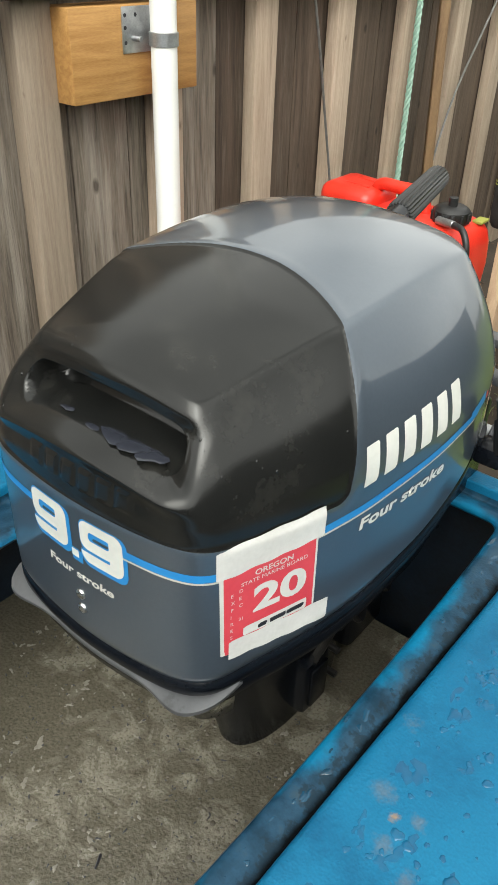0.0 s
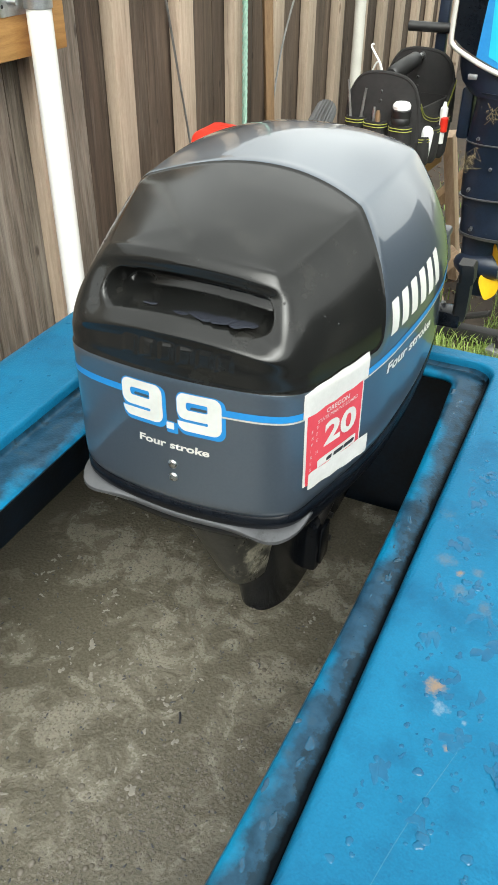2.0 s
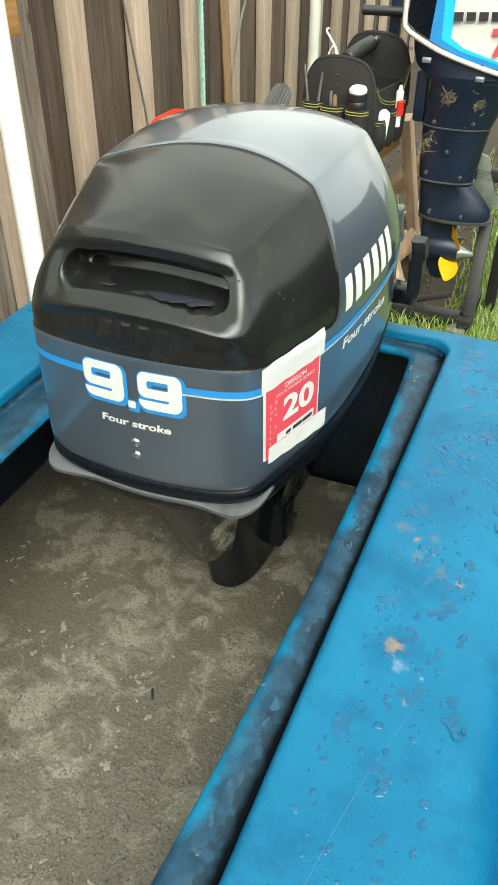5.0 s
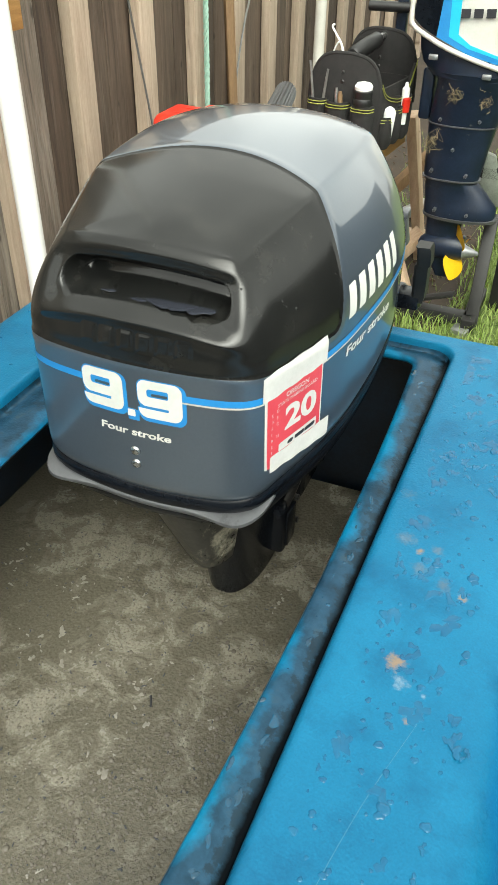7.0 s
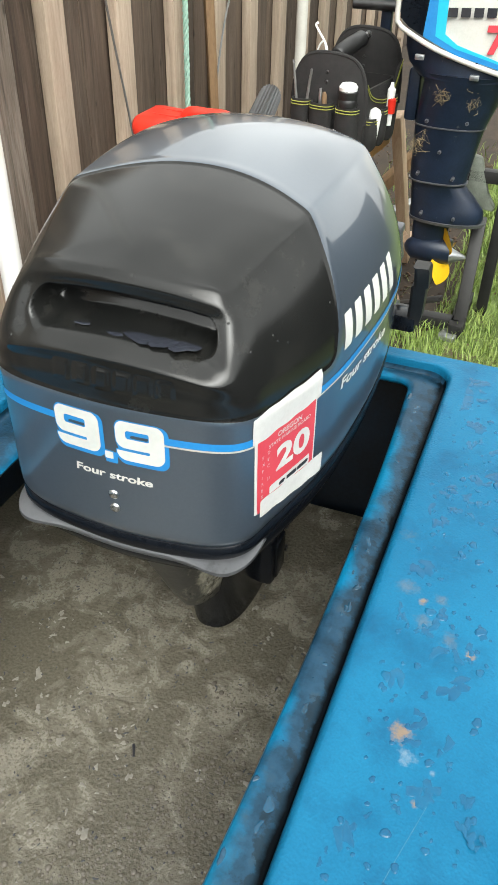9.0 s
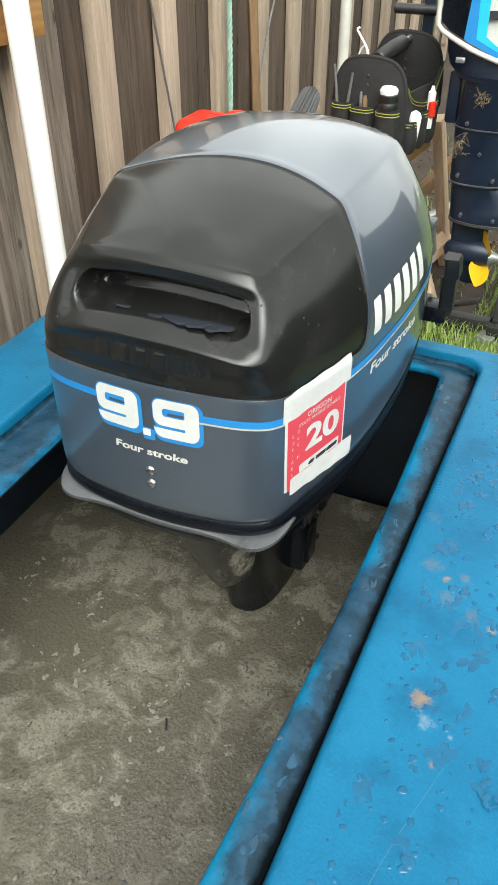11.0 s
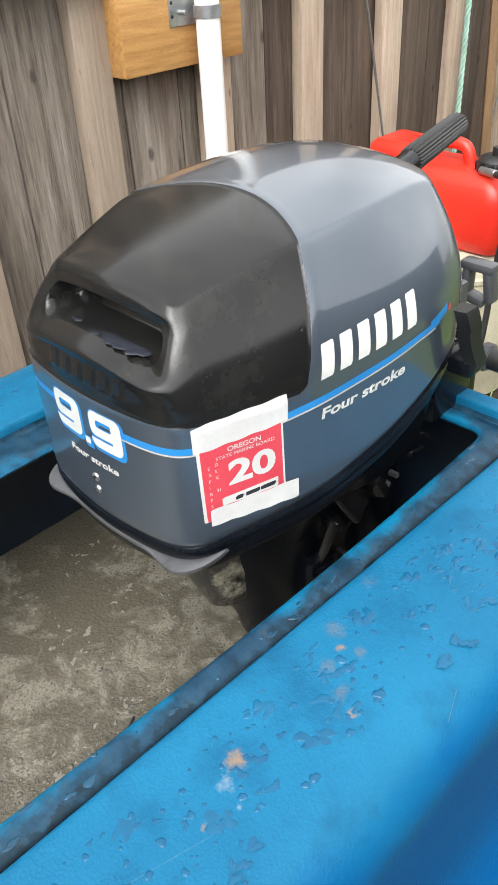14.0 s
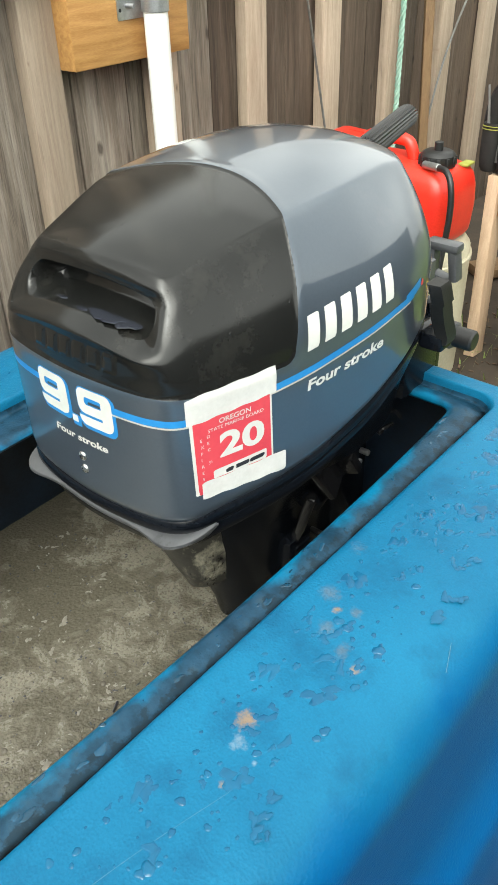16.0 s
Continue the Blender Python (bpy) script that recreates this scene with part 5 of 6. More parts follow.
# sagging side walls with a dip, yellow-stitched
for sx in (-1, 1):
    prof = [(0.01, 0.61), (0.305, 0.61), (0.31, 0.86), (0.26, 0.79), (0.2, 0.755), (0.12, 0.765), (0.05, 0.79), (0.01, 0.83)]
    side = part("side_wall", bag_mesh(slab([(y, z) for y, z in prof], "x", sx * 0.128, sx * 0.138, 0.002)), CLOTH_BLACK, bag)
    for dz in (0.006, 0.016):
        part("stitching", bag_mesh(tube([(sx * 0.1395, y, z - dz) for y, z in prof[2:]], 0.0016, 5, 4)), YELLOW_TRIM, side, "yellow-green stitching")


def pocket(x, w, top, bulge, depth=0.6, sidewall=False):
    """A rounded pouch on the front, or on the side wall where x is the way back along it."""
    rings = []
    for z, k in ((0.605, 0.6), (0.62, 0.9), (0.66, 1.0), (top - 0.02, 1.0), (top, 0.96), (top, 0.8), (top - 0.05, 0.75)):
        ring = []
        for i in range(20):
            t = i * math.tau / 20
            dx, dy = w / 2 * k * math.copysign(abs(math.cos(t)) ** 0.6, math.cos(t)), bulge * k * math.sin(t)
            ring.append((0.138 - dy * 0 + abs(0) + (dy if sidewall else 0), x + dx, z) if sidewall else (x + dx, -0.004 + dy, z))
        rings.append(ring)
    ob = part("pocket", bag_mesh(loft(rings)), CLOTH_BLACK, bag, "black pouch pocket with yellow stitched hem")
    for dz in (0.008, 0.017):
        line = []
        for i in range(11):
            t = math.pi * i / 10 if sidewall is False else -math.pi / 2 + math.pi * i / 10
            if sidewall:
                line.append((0.138 + bulge * math.cos(t) * 1.02, x + w / 2 * math.sin(t), top - dz))
            else:
                line.append((x + w / 2 * math.copysign(abs(math.cos(t)) ** 0.6, math.cos(t)), -0.0045 - bulge * 1.02 * math.sin(t), top - dz))
        part("stitching", bag_mesh(tube(line, 0.0016, 5, 2)), YELLOW_TRIM, ob, "yellow-green stitching")
    return ob


pocket(-0.1, 0.07, 0.762, 0.03)
pocket(-0.018, 0.088, 0.758, 0.036)
pocket(0.08, 0.084, 0.756, 0.038)
pocket(0.06, 0.07, 0.715, 0.03, sidewall=True)
pocket(0.14, 0.06, 0.73, 0.028, sidewall=True)
pocket(0.22, 0.06, 0.755, 0.028, sidewall=True)
part("handle_bar", rod(bag_at(-0.01, 0.01, 0.885), bag_at(0.0, 0.31, 0.925), 0.010, 14), CHROME, bag, "steel handle bar")
part("handle_grip", lathe(bag_at(-0.008, 0.06, 0.892), bag_at(-0.002, 0.25, 0.917), [(0, 0.018), (0.04, 0.024), (0.5, 0.026), (0.96, 0.024), (1, 0.018)], 20), BLACK_RUBBER, bag, "black foam handle grip")


def tool(name, label, a, b, r, mat, prof=None):
    ob = part(name, lathe(bag_at(*a), bag_at(*b), prof or [(0, r * 0.7), (0.05, r), (0.9, r), (1, r * 0.6)], 14), mat)
    return tagged(ob, label, "hand tool", "tools in the bag")


torch = tool("flashlight", "black torch with a pale silver head in a bag pocket", (0.08, -0.012, 0.65), (0.08, -0.014, 0.808), 0.024, BLACK_RUBBER, [(0, 0.022), (0.6, 0.024), (0.7, 0.03), (0.8, 0.03), (0.82, 0.028), (0.97, 0.031), (1, 0.028)])
part("torch_head", lathe(bag_at(0.08, -0.0142, 0.805), bag_at(0.08, -0.0145, 0.83), [(0, 0.028), (0.5, 0.029), (0.9, 0.022), (1, 0.012)], 18), PVC, torch, "pale silver torch head")
tool("screwdriver", "steel screwdriver in a bag pocket", (-0.02, -0.01, 0.65), (-0.026, -0.01, 0.80), 0.006, STEEL_TOOL)
tool("chisel", "brown-handled chisel in a bag pocket", (0.0, -0.012, 0.65), (-0.01, -0.012, 0.79), 0.008, BROWN_WOOD)
tool("marker", "white cylinder tool in a side pocket", (0.15, 0.07, 0.64), (0.152, 0.065, 0.745), 0.018, PVC, [(0, 0.014), (0.5, 0.019), (0.8, 0.021), (0.93, 0.016), (1, 0.006)])
tool("glue_tube", "white tube with a red band in a side pocket", (0.15, 0.20, 0.66), (0.152, 0.20, 0.80), 0.012, PVC, [(0, 0.012), (0.85, 0.013), (0.9, 0.007), (1, 0.005)])
tool("red_tool", "red handled tool in a side pocket", (0.158, 0.196, 0.70), (0.159, 0.196, 0.752), 0.0135, RED_PLASTIC)
for k, (x, bend) in enumerate(((-0.115, -0.02), (-0.075, 0.012))):
    ob = part("pliers", tube([bag_at(x + 0.01, -0.012, 0.64), bag_at(x, -0.012, 0.74), bag_at(x + bend * 0.4, -0.012, 0.80), bag_at(x + bend, -0.012, 0.875 - 0.02 * k)], 0.0055, 8, 5, taper=0.7), WIRE_GREY)
    tagged(ob, "grey steel plier handle standing in a bag pocket", "pliers", "tools in the bag")
tool("marker", "white capped marker pen in a bag pocket", (-0.104, -0.02, 0.66), (-0.104, -0.022, 0.752), 0.006, PVC)
ob = part("coat_hook", tube([bag_at(-0.02, 0.02, 0.87), bag_at(-0.035, 0.03, 0.92), bag_at(-0.062, 0.03, 0.957), bag_at(-0.078, 0.03, 0.978), bag_at(-0.07, 0.03, 0.986)], 0.0035, 6), PVC)
tagged(ob, "bent white wire hook sticking out of the bag", "wire hook", "tools in the bag")
ob = part("coat_hook", tube([bag_at(-0.085, 0.05, 0.85), bag_at(-0.075, 0.05, 0.905), bag_at(-0.055, 0.05, 0.93), bag_at(-0.04, 0.05, 0.89)], 0.003, 6), PVC)
tagged(ob, "bent white wire hook sticking out of the bag", "wire hook", "tools in the bag")

# ---------------------------------------------------------------- the other motor, on its stand
HX, HY = -0.42, 2.52
other = thing("outboard_motor", (HX, HY, 0.1), "old navy and white outboard motor with yellow propeller", "outboard motor")


def oval(cx, cy, a, b, z, n=32, power=2.6):
    pts = []
    for k in range(n):
        c, s = math.cos(k * math.tau / n), math.sin(k * math.tau / n)
        pts.append((cx + a * math.copysign(abs(c) ** (2 / power), c), cy + b * math.copysign(abs(s) ** (2 / power), s), z))
    return pts


def span(x0, x1, b, z, power=2.4):
    return oval((x0 + x1) / 2, HY, (x1 - x0) / 2, b, z, 36, power)


part("upper_leg", loft([span(-0.522, -0.335, 0.055, 0.508), span(-0.527, -0.322, 0.06, 0.6), span(-0.53, -0.308, 0.065, 0.68), span(-0.525, -0.28, 0.075, 0.76), span(-0.52, -0.262, 0.085, 0.81), span(-0.54, -0.24, 0.095, 0.84)]), NAVY_PAINT, other, "navy leg with chipped paint")
part("lower_leg", loft([span(-0.505, -0.262, 0.06, 0.378, 2.0), span(-0.507, -0.258, 0.062, 0.392, 2.0), span(-0.508, -0.262, 0.055, 0.42, 2.0), span(-0.512, -0.3, 0.05, 0.46), span(-0.514, -0.338, 0.052, 0.495), span(-0.522, -0.33, 0.058, 0.504)]), NAVY_PAINT, other, "navy lower leg with cavitation plate")
for z, b, x0, x1 in ((0.506, 0.062, -0.526, -0.33), (0.682, 0.069, -0.533, -0.304)):
    part("joint_line", loft([span(x0, x1, b, z - 0.002), span(x0, x1, b, z + 0.002)]), PAN_GREY, other)
for x, z in ((-0.485, 0.70), (-0.36, 0.705), (-0.49, 0.535), (-0.375, 0.53), (-0.43, 0.61), (-0.46, 0.405), (-0.35, 0.4)):
    part("bolt", lathe((x, HY - 0.035, z), (x, HY - 0.072, z), [(0, 0.006), (0.9, 0.006), (1, 0.0045)], 6), PAN_GREY, other, "small steel bolt head")
part("plate_edge", loft([span(-0.507, -0.252, 0.063, 0.37, 2.0), span(-0.509, -0.25, 0.066, 0.38, 2.0)]), PAN_GREY, other, "bare worn plate edge")
part("strut", loft([span(-0.492, -0.36, 0.028, 0.38, 2.2), span(-0.488, -0.37, 0.026, 0.3, 2.2), span(-0.46, -0.38, 0.012, 0.2, 2.2), span(-0.43, -0.385, 0.006, 0.145, 2.2)]), NAVY_PAINT, other)
part("gearcase", lathe((-0.51, HY, 0.262), (-0.345, HY, 0.262), [(0, 0.0), (0.05, 0.02), (0.2, 0.042), (0.75, 0.05), (1, 0.042)], 28), NAVY_PAINT, other)
hub = part("propeller_hub", lathe((-0.4, HY, 0.248), (-0.288, HY, 0.248), [(0, 0.034), (0.45, 0.033), (0.56, 0.024), (0.95, 0.008), (1, 0.0)], 24), GALV, other, "grey propeller cone")
for t in (228, 348, 108):
    # a leaf twisted from root to tip, thicker at its root
    ring = []
    for th in (1, -1):
        side = []
        for q in range(13):
            r = 0.024 + 0.086 * q / 12
            half, twist = 0.05 * math.sin(math.pi * (0.22 + 0.76 * q / 12)) ** 0.8, radians(45 + 13 * q / 12)
            for e in (-1, -0.5, 0, 0.5, 1):
                w, thick = half * e, 0.0028 * th * (1 - e * e) * (1.2 - q / 14)
                a, b = w * math.cos(twist) - thick * math.sin(twist), w * math.sin(twist) + thick * math.cos(twist)
                side.append(Vector((-0.368 + a, HY + math.cos(radians(t)) * r - math.sin(radians(t)) * b, 0.248 + math.sin(radians(t)) * r + math.cos(radians(t)) * b)))
        ring.append(side)
    bm = bmesh.new()
    for side in ring:
        vs = [bm.verts.new(p) for p in side]
        for q in range(12):
            for e in range(4):
                bm.faces.new((vs[q * 5 + e], vs[q * 5 + e + 1], vs[q * 5 + e + 6], vs[q * 5 + e + 5]))
    bmesh.ops.remove_doubles(bm, verts=bm.verts, dist=0.0002)
    part("blade", bm, YELLOW_PAINT, hub, "yellow painted propeller blade")
part("skirt", loft([span(-0.54, -0.24, 0.09, 0.825), span(-0.575, -0.2, 0.085, 0.86), span(-0.59, -0.1, 0.08, 0.90), span(-0.595, 0.0, 0.075, 0.94)]), NAVY_PAINT, other, "navy lower housing under the cover")


def sag(x):
    """The cover's lower edge falls away from its front end."""
    return float(np.interp(x, [-0.64, -0.6, -0.48, -0.28, -0.1, 0.1], [0.975, 0.95, 0.888, 0.842, 0.835, 0.86]))


def cover_ring(grow, dz, top=None):
    pts = []
    for x, y, z in span(-0.618 - grow, 0.10 + grow, 0.14 + grow, 0, 3.6):
        pts.append((x, y + 0.06, (sag(x) + dz) if top is None else top + 0.02 * (x + 0.3)))
    return pts


cover = part("cover", loft([cover_ring(-0.012, 0.0), cover_ring(0.0, 0.004), cover_ring(0.004, 0.012), cover_ring(0.002, 0.03), cover_ring(-0.002, 0.0, 1.06), cover_ring(-0.02, 0.0, 1.14), cover_ring(-0.06, 0, 1.185), cover_ring(-0.12, 0, 1.2)]), WHITE_PAINT, other, "aged white cover with blue decals")
# decals on the cover's near flank
FY = HY - 0.0865


def flank(name, prof, mat, lift, label=""):
    part(name, slab(prof, "y", FY - lift, FY - lift + 0.004), mat, cover, label, smooth=False)


rimline = [(-0.612, FY - 0.004, 1.1), (-0.612, FY - 0.004, 0.99), (-0.603, FY - 0.005, 0.968), (-0.578, FY - 0.006, 0.951), (-0.506, FY - 0.006, 0.917), (-0.435, FY - 0.006, 0.893), (-0.348, FY - 0.006, 0.87), (-0.25, FY - 0.006, 0.85), (-0.1, FY - 0.006, 0.838), (0.09, FY - 0.004, 0.855)]
part("cover_rim", tube(rimline, 0.0075, 10, 6), WHITE_PAINT, cover, "thick rounded white rim of the cover")
flank("decal_dark", [(-0.603, 0.985), (-0.575, 0.962), (-0.53, 0.94), (-0.519, 1.10), (-0.603, 1.10)], BLACK_LEG, 0.0006, "black decal field")
flank("decal_blue", [(-0.53, 0.94), (-0.43, 0.898), (-0.28, 0.864), (-0.1, 0.853), (-0.1, 0.867), (-0.28, 0.878), (-0.43, 0.914), (-0.493, 0.943), (-0.501, 1.10), (-0.519, 1.10)], DECAL_BLUE, 0.001, "blue decal band")
flank("decal_cyan", [(-0.493, 0.943), (-0.43, 0.914), (-0.28, 0.878), (-0.1, 0.867), (-0.1, 0.873), (-0.28, 0.884), (-0.425, 0.924), (-0.465, 0.95), (-0.471, 1.10), (-0.501, 1.10)], CYAN_DECAL, 0.0014, "cyan decal band")
for k in range(5):
    x = -0.465 + 0.0365 * k
    flank("brand_bar", [(x, 0.995 + 0.002 * k), (x + 0.027, 0.9965 + 0.002 * k), (x + 0.026, 1.0205 + 0.002 * k), (x - 0.001, 1.019 + 0.002 * k)], DECAL_INK, 0.0018)
flank("numeral", [(-0.346, 0.982), (-0.296, 0.985), (-0.297, 0.968), (-0.318, 0.908), (-0.337, 0.907), (-0.316, 0.966), (-0.347, 0.964)], DECAL_RED, 0.0018, "red figure 7")
part("clamp_bracket", box((-0.55, HY + 0.05, 0.76), (0.04, 0.12, 0.16), 0.01), NAVY_PAINT, other)
part("latch", box((-0.53, HY - 0.092, 0.885), (0.028, 0.012, 0.016), 0.003), GALV, other, "steel cover latch")
part("latch", box((-0.36, HY - 0.092, 0.842), (0.028, 0.012, 0.016), 0.003), GALV, other, "steel cover latch")
part("handle", rod((-0.80, HY + 0.12, 0.985), (-0.62, HY + 0.12, 0.985), 0.016, 14), BLACK_RUBBER, other, "black carrying handle")
part("bracket_post", box((-0.69, HY + 0.14, 0.95), (0.035, 0.03, 0.5), 0.005), NAVY_PAINT, other, "navy upright bracket")
fin = [(-0.34, 0.57), (-0.305, 0.56), (-0.285, 0.5), (-0.27, 0.44), (-0.235, 0.405), (-0.235, 0.385), (-0.28, 0.39), (-0.32, 0.425), (-0.345, 0.45)]
part("cooling_fin", slab(fin, "y", HY + 0.1, HY + 0.13, 0.006), FIN_GREY, other, "grey cast fin behind the leg")
random.seed(9)
for cx, cz, n in ((-0.50, 0.64, 26), (-0.445, 0.78, 14), (-0.35, 0.77, 14)):
    bm = bmesh.new()
    for k in range(n):
        p = Vector((cx + random.gauss(0, 0.014), HY - 0.085 + random.uniform(-0.01, 0.01), cz + random.gauss(0, 0.012)))
        q = [p + Vector((random.gauss(0, 0.010), random.gauss(0, 0.006), random.gauss(0, 0.010))) for _ in range(3)]
        tube([p, *q], 0.0006, 4, 3, bm)
    ob = part("straw_tuft", bm, STRAW)
    tagged(ob, "tuft of dry straw caught on the old motor", "straw", "straw tufts")

stand = thing("motor_stand", (-0.35, 2.5, 0), "black steel motor stand on the grass", "motor stand")
part("post", beam((-0.272, 2.60, 0.37), (-0.262, 2.43, 0.01), 0.045, 0.045, 0.004), BLACK_STEEL, stand)
part("post", box((-0.205, 2.62, 0.26), (0.04, 0.045, 0.52), 0.004), BLACK_STEEL, stand)
part("rail", box((-0.42, 2.44, 0.03), (0.32, 0.05, 0.05), 0.004), BLACK_STEEL, stand)
part("rail", box((-0.27, 2.53, 0.03), (0.05, 0.3, 0.05), 0.004), BLACK_STEEL, stand)
part("foot", box((-0.285, 2.40, 0.012), (0.06, 0.10, 0.02), 0.003, (0, 0, -12)), GALV, stand)
part("cross_bar", beam((-0.5, 2.64, 0.5), (-0.19, 2.64, 0.5), 0.04, 0.04), BLACK_STEEL, stand)
part("brace", beam((-0.57, 2.47, 0.03), (-0.34, 2.44, 0.12), 0.04, 0.012), BLACK_STEEL, stand)

# timber and scrap on the ground round the stands
for name, a, b, w, h, mat, label in (
        ("plank", (-0.92, 3.2, 0.02), (-0.62, 3.3, 0.36), 0.09, 0.04, BROWN_WOOD, "red-brown plank leaning behind the sawhorse"),
        ("pipe_offcut", (-0.80, 3.25, 0.03), (-0.60, 3.62, 0.06), 0.05, 0.04, GALV, "grey bar lying on the soil"),
        ("plank", (-0.78, 3.05, 0.06), (-0.50, 3.08, 0.06), 0.1, 0.04, PALE_WOOD, "short pale plank lying on the soil"),
        ("plank", (-0.70, 2.62, 0.02), (-0.53, 2.72, 0.22), 0.09, 0.03, PALE_WOOD, "pale board propped beside the stand"),
        ("plank", (-1.1, 2.9, 0.03), (-0.75, 3.4, 0.03), 0.12, 0.04, BROWN_WOOD, "brown plank lying on the soil")):
    ob = part(name, beam(a, b, w, h, 0.003), mat)
    tagged(ob, label, "scrap timber" if name == "plank" else "metal bar")

random.seed(12)
bm = bmesh.new()
for k in range(900):
    x, y = random.gauss(-0.62, 0.3), random.uniform(2.1, 4.6)
    box((x, y, 0.004), (random.uniform(0.006, 0.022), random.uniform(0.003, 0.008), 0.003), 0, (random.uniform(-25, 25), random.uniform(-25, 25), random.uniform(0, 180)), bm)
chips = part("wood_chips", bm, CHIPS)
tagged(chips, "scattered brown wood chips and bark on the soil", "wood chips", kind="stuff")


def tuft_field(n, x0, x1, y0, y1, seed, keep):
    rng = np.random.default_rng(seed)
    v, f = [], []
    while len(f) < n * 3:
        x, y = rng.uniform(x0, x1), rng.uniform(y0, y1)
        if not keep(x, y, rng.random()):
            continue
        a, lean, h, w = rng.uniform(0, math.tau), rng.uniform(0.2, 0.9), rng.uniform(0.025, 0.075), rng.uniform(0.0015, 0.003)
        dx, dy = math.cos(a), math.sin(a)
        i = len(v)
        v += [(x - dy * w, y + dx * w, 0), (x + dy * w, y - dx * w, 0), (x + dx * lean * h * 0.4 - dy * w * 0.7, y + dy * lean * h * 0.4 + dx * w * 0.7, h * 0.6),
              (x + dx * lean * h * 0.4 + dy * w * 0.7, y + dy * lean * h * 0.4 - dx * w * 0.7, h * 0.6), (x + dx * lean * h, y + dy * lean * h, h * (1 - 0.25 * lean))]
        f += [(i, i + 1, i + 3), (i, i + 3, i + 2), (i + 2, i + 3, i + 4)]
    return v, f


def lawn(x, y, r):
    soil = x < -0.36 and y > 2.40
    g = noise.noise(Vector((x * 2.2, y * 2.2, 3))) * 0.5 + 0.55
    if x < -0.55:
        g *= 0.03
    return r < (0.03 if soil else g)


gv, gf = tuft_field(26000, -0.95, 0.75, 1.15, 4.8, 5, lawn)
grass = from_arrays("grass", gv, gf, GRASS)
tagged(grass, "bright green lawn grass in uneven tufts", "grass", kind="stuff")

# ---------------------------------------------------------------- wet traces on the tank and scum on the water


def blob(v, f, c, r, h, rng, rough=0.25, stretch=1.0, turn=0.0):
    n, i = 14, len(v)
    ph = rng.uniform(0, math.tau, 3)
    for k, (s, z) in enumerate(((1.0, 0.0), (0.82, 0.7), (0.45, 0.96))):
        for q in range(n):
            t = q * math.tau / n
            rr = r * s * (1 + rough * (0.5 * math.sin(2 * t + ph[0]) + 0.35 * math.sin(3 * t + ph[1]) + 0.25 * math.sin(5 * t + ph[2])))
            x, y = rr * math.cos(t) * stretch, rr * math.sin(t)
            v.append((c[0] + x * math.cos(turn) - y * math.sin(turn), c[1] + x * math.sin(turn) + y * math.cos(turn), c[2] + h * z))
    v.append((c[0], c[1], c[2] + h))
    for k in range(2):
        for q in range(n):
            a, b = i + k * n + q, i + k * n + (q + 1) % n
            f += [(a, b, b + n), (a, b + n, a + n)]
    f += [(i + 2 * n + q, i + 2 * n + (q + 1) % n, i + 3 * n) for q in range(n)]


rng = np.random.default_rng(3)
v, f = [], []
for k in range(330):
    right = rng.random() < 0.85
    x = rng.uniform(-0.147, -0.045) if right else rng.uniform(-0.84, -0.72)
    y = rng.uniform(-0.25, 0.89)
    r = float(np.clip(rng.lognormal(-6.1, 0.45), 0.0011, 0.006))
    blob(v, f, (x, y, 0.7606), r, r * 0.2, rng, 0.3)
for k in range(60):
    x, y = rng.uniform(-0.155, -0.03), rng.uniform(-0.2, 0.88)
    for q in range(rng.integers(1, 4)):
        blob(v, f, (x + rng.normal(0, 0.004), y + rng.normal(0, 0.008), 0.7606), rng.uniform(0.002, 0.0055), 0.0004, rng, 0.75, rng.uniform(1, 1.9), rng.uniform(1, 2.2))
for k in range(15):
    x, y = rng.uniform(-0.15, -0.06), rng.uniform(-0.15, 0.86)
    for q in range(rng.integers(2, 5)):
        blob(v, f, (x + rng.normal(0, 0.007), y + rng.normal(0, 0.007), 0.7606), rng.uniform(0.004, 0.0085), 0.0004, rng, 0.85, rng.uniform(1, 1.8), rng.uniform(0, 3.1))
drops = from_arrays("water_drops", v, f, WET_BLUE)
tagged(drops, "clear rain drops and small puddles on the blue rim", "water drops", kind="stuff")
v, f = [], []
for k in range(50):
    y = rng.uniform(-0.2, 0.83)
    blob(v, f, (-0.209 + rng.uniform(0.004, 0.026) - 0.012 * min(1.7, ((y - 0.5) / 0.42) ** 2), y, 0.7455), rng.uniform(0.0012, 0.0042), 0.0006, rng, 0.5, rng.uniform(1, 2.5), rng.uniform(1.2, 1.9))
drops = from_arrays("water_drops", v, f, WET_GRIME)
tagged(drops, "clear water beads along the grimy ledge", "water drops", kind="stuff")


part("scratch", tube([(-0.075, 0.20, 0.7604), (-0.10, 0.11, 0.7604), (-0.118, 0.02, 0.7604), (-0.13, -0.06, 0.7604)], 0.00025, 4), STAIN_PALE, tank)
part("scratch", tube([(0.0, 0.42, 0.7472), (-0.012, 0.452, 0.7512), (-0.02, 0.47, 0.7532)], 0.0004, 4), STAIN_PALE, tank)

# bubbles, flecks and a twig on the water
v, f = [], []
for k in range(2600):
    if rng.random() < 0.55:
        t = rng.random()
        x, y = -0.50 + 0.2 * t + rng.normal(0, 0.035), 0.02 + 0.38 * t + rng.normal(0, 0.05)
    else:
        x, y = rng.uniform(-0.68, -0.2), rng.uniform(-0.15, 0.75)
    r = float(np.clip(rng.lognormal(-6.75, 0.5), 0.0005, 0.0048))
    blob(v, f, (x, y, WATER + 0.0006), r, r * 0.55, rng, 0.1)
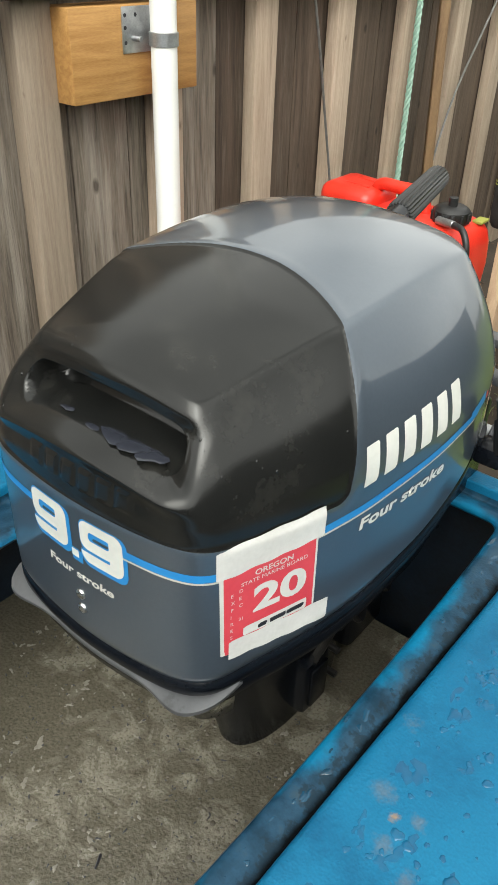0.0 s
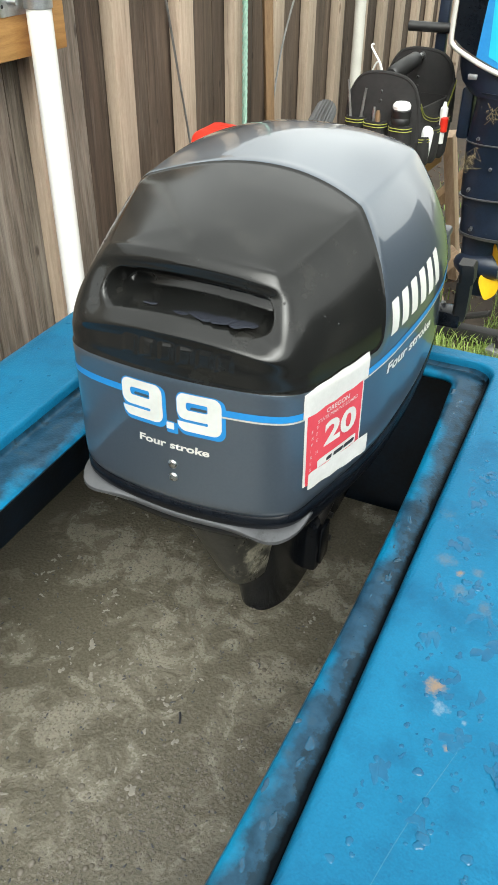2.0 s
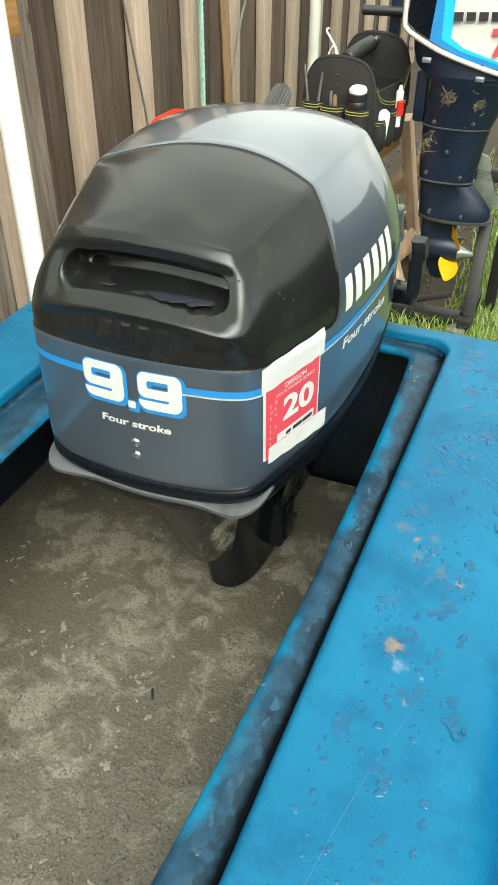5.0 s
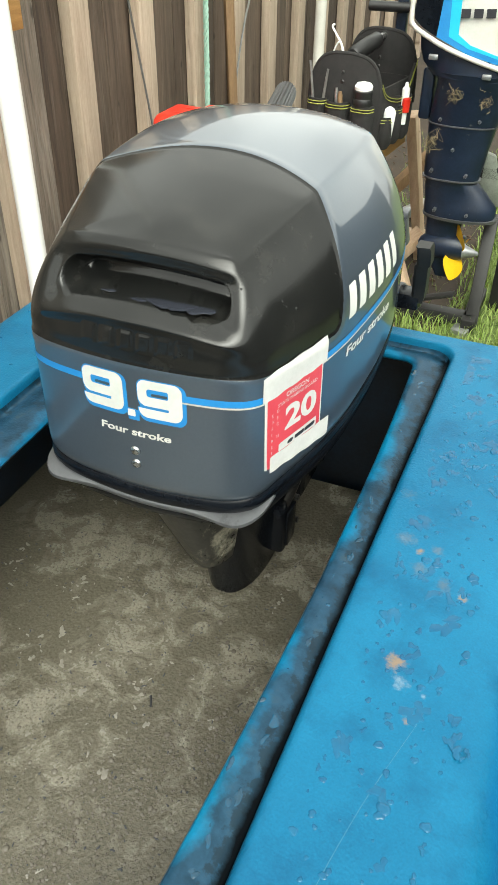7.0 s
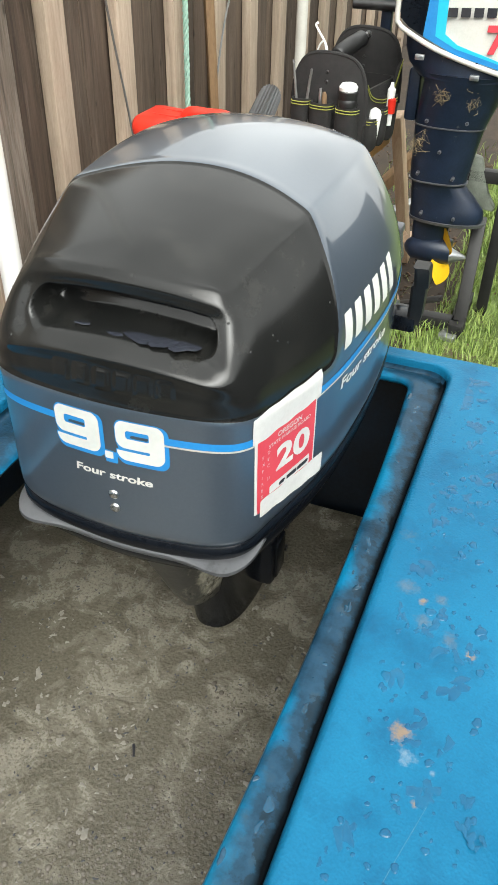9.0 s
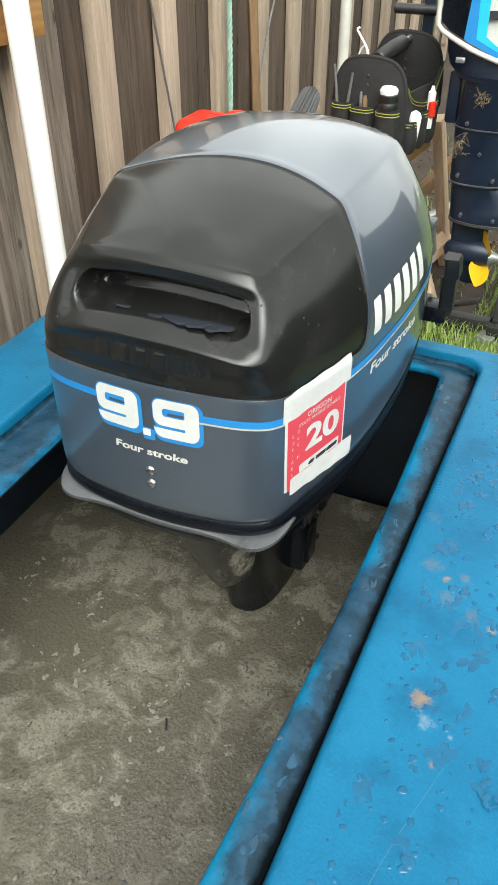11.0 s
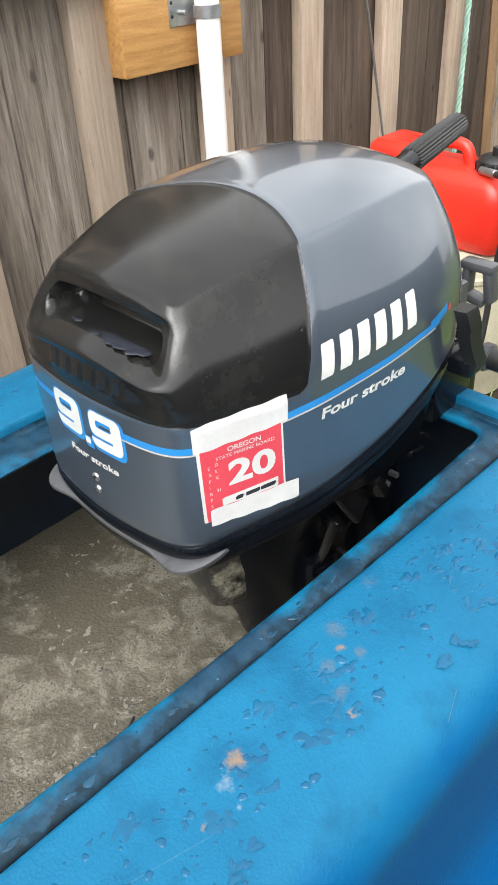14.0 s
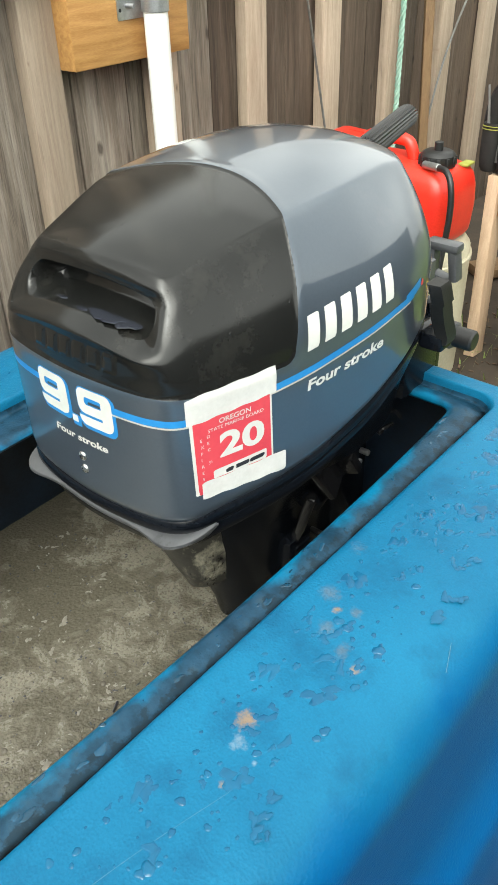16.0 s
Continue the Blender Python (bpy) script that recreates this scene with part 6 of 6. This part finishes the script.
for k in range(60):
    t = k * math.tau / 60
    blob(v, f, (X0 + 0.045 * math.cos(t) + rng.normal(0, 0.003), Y0 + 0.295 + 0.092 * math.sin(t) + rng.normal(0, 0.003), WATER + 0.0006), rng.uniform(0.001, 0.003), 0.0015, rng, 0.1)
bubbles = from_arrays("bubbles", v, f, WET_MUD)
tagged(bubbles, "small clear bubbles floating on the murky water", "bubbles", kind="stuff")
v, f = [], []
for k in range(900):
    x, y = rng.uniform(-0.8, -0.2), rng.uniform(-0.2, 0.8)
    blob(v, f, (x, y, WATER + 0.0008), rng.uniform(0.0005, 0.0016), 0.0006, rng, 0.5, rng.uniform(1, 2.5), rng.uniform(0, 3))
flecks = from_arrays("flecks", v, f, DECAL_INK)
tagged(flecks, "dark flecks of debris floating on the water", "debris", kind="stuff")
v, f = [], []
for k in range(1600):
    x, y = rng.uniform(-0.8, -0.2), rng.uniform(-0.25, 0.8)
    if noise.noise(Vector((x * 9, y * 9, 5))) + 0.5 * noise.noise(Vector((x * 31, y * 31, 2))) < 0.12 * rng.normal() + 0.1:
        continue
    blob(v, f, (x, y, WATER + 0.0004), float(np.clip(rng.lognormal(-6.6, 0.55), 0.0005, 0.006)), 0.0005, rng, 0.75, rng.uniform(1, 2), rng.uniform(0, 3))
scum = from_arrays("foam_flecks", v, f, FOAM)
tagged(scum, "pale scum and foam flecks floating on the water", "foam", kind="stuff")
twig = part("twig", tube([(-0.442, 0.352, WATER + 0.002), (-0.437, 0.343, WATER + 0.003), (-0.434, 0.336, WATER + 0.002)], 0.0022, 6, 4, taper=0.6), DECAL_INK)
tagged(twig, "short black twig floating on the water", "twig")

# fine drops on the motor's cover
v, f = [], []
N2 = np.cross(np.roll(G, -1, 1) - np.roll(G, 1, 1), np.gradient(G, axis=0))
N2 /= np.linalg.norm(N2, axis=2, keepdims=True) + 1e-9
field = panel_field(G)
spots = np.argwhere((field > 0.006) & (np.abs(G[..., 0] - 0.02) > 0.06) & (G[..., 2] > 0.955) & (G[..., 2] < 1.06))
for a, c in spots[rng.choice(len(spots), 90, replace=False)]:
    p, nrm = G[a, c] + np.array([X0, Y0, 0]), N2[a, c]
    r = float(np.clip(rng.lognormal(-7.3, 0.4), 0.0004, 0.0015))
    t1 = np.cross(nrm, (0.3, 0.2, 0.9))
    t1 /= np.linalg.norm(t1)
    t2 = np.cross(nrm, t1)
    k0 = len(v)
    for s, h in ((1.0, 0.0), (0.75, 0.35)):
        for q in range(7):
            w = q * math.tau / 7
            v.append(tuple(p + r * s * (math.cos(w) * t1 + 1.2 * math.sin(w) * t2) + nrm * r * h))
    v.append(tuple(p + nrm * r * 0.5))
    for q in range(7):
        f += [(k0 + q, k0 + (q + 1) % 7, k0 + 7 + (q + 1) % 7), (k0 + q, k0 + 7 + (q + 1) % 7, k0 + 7 + q), (k0 + 7 + q, k0 + 7 + (q + 1) % 7, k0 + 14)]
drops = from_arrays("water_drops", v, f, WET_BLACK)
tagged(drops, "fine water drops on the black rear panel", "water drops", kind="stuff")

# rain water lying in the cover's air intake
for k, (px, py, pr, ps) in enumerate(((0.0, 0.036, 0.007, 2.2), (0.026, 0.034, 0.0085, 2.4), (0.05, 0.033, 0.008, 2.4), (0.072, 0.032, 0.0085, 1.7), (-0.035, 0.036, 0.004, 1.8))):
    v, f = [], []
    blob(v, f, (X0 + px, Y0 + py, 1.003 + 0.0003 * k), pr, 0.0006, rng, 0.5, ps)
    from_arrays("puddle", v, f, PUDDLE, panel, "shallow puddle in the air intake")

# ---------------------------------------------------------------- plain walls, unseen and added: they close the yard, cut low light, reflect dark
for name, c, s, m, look_of in (("wall_south", (-0.5, -3.6, 0.95), (6.0, 0.2, 1.9), PLAIN_WALL, "plain dark unseen wall added to cut low light and darken reflections"),
                               ("wall_east", (2.6, 2.2, 0.95), (0.2, 11.8, 1.9), PLAIN_WALL, "plain dark unseen wall added to cut low light and darken reflections")):
    ob = part(name, box(c, s, 0.005), m)
    tagged(ob, look_of, "wall", kind="structure")
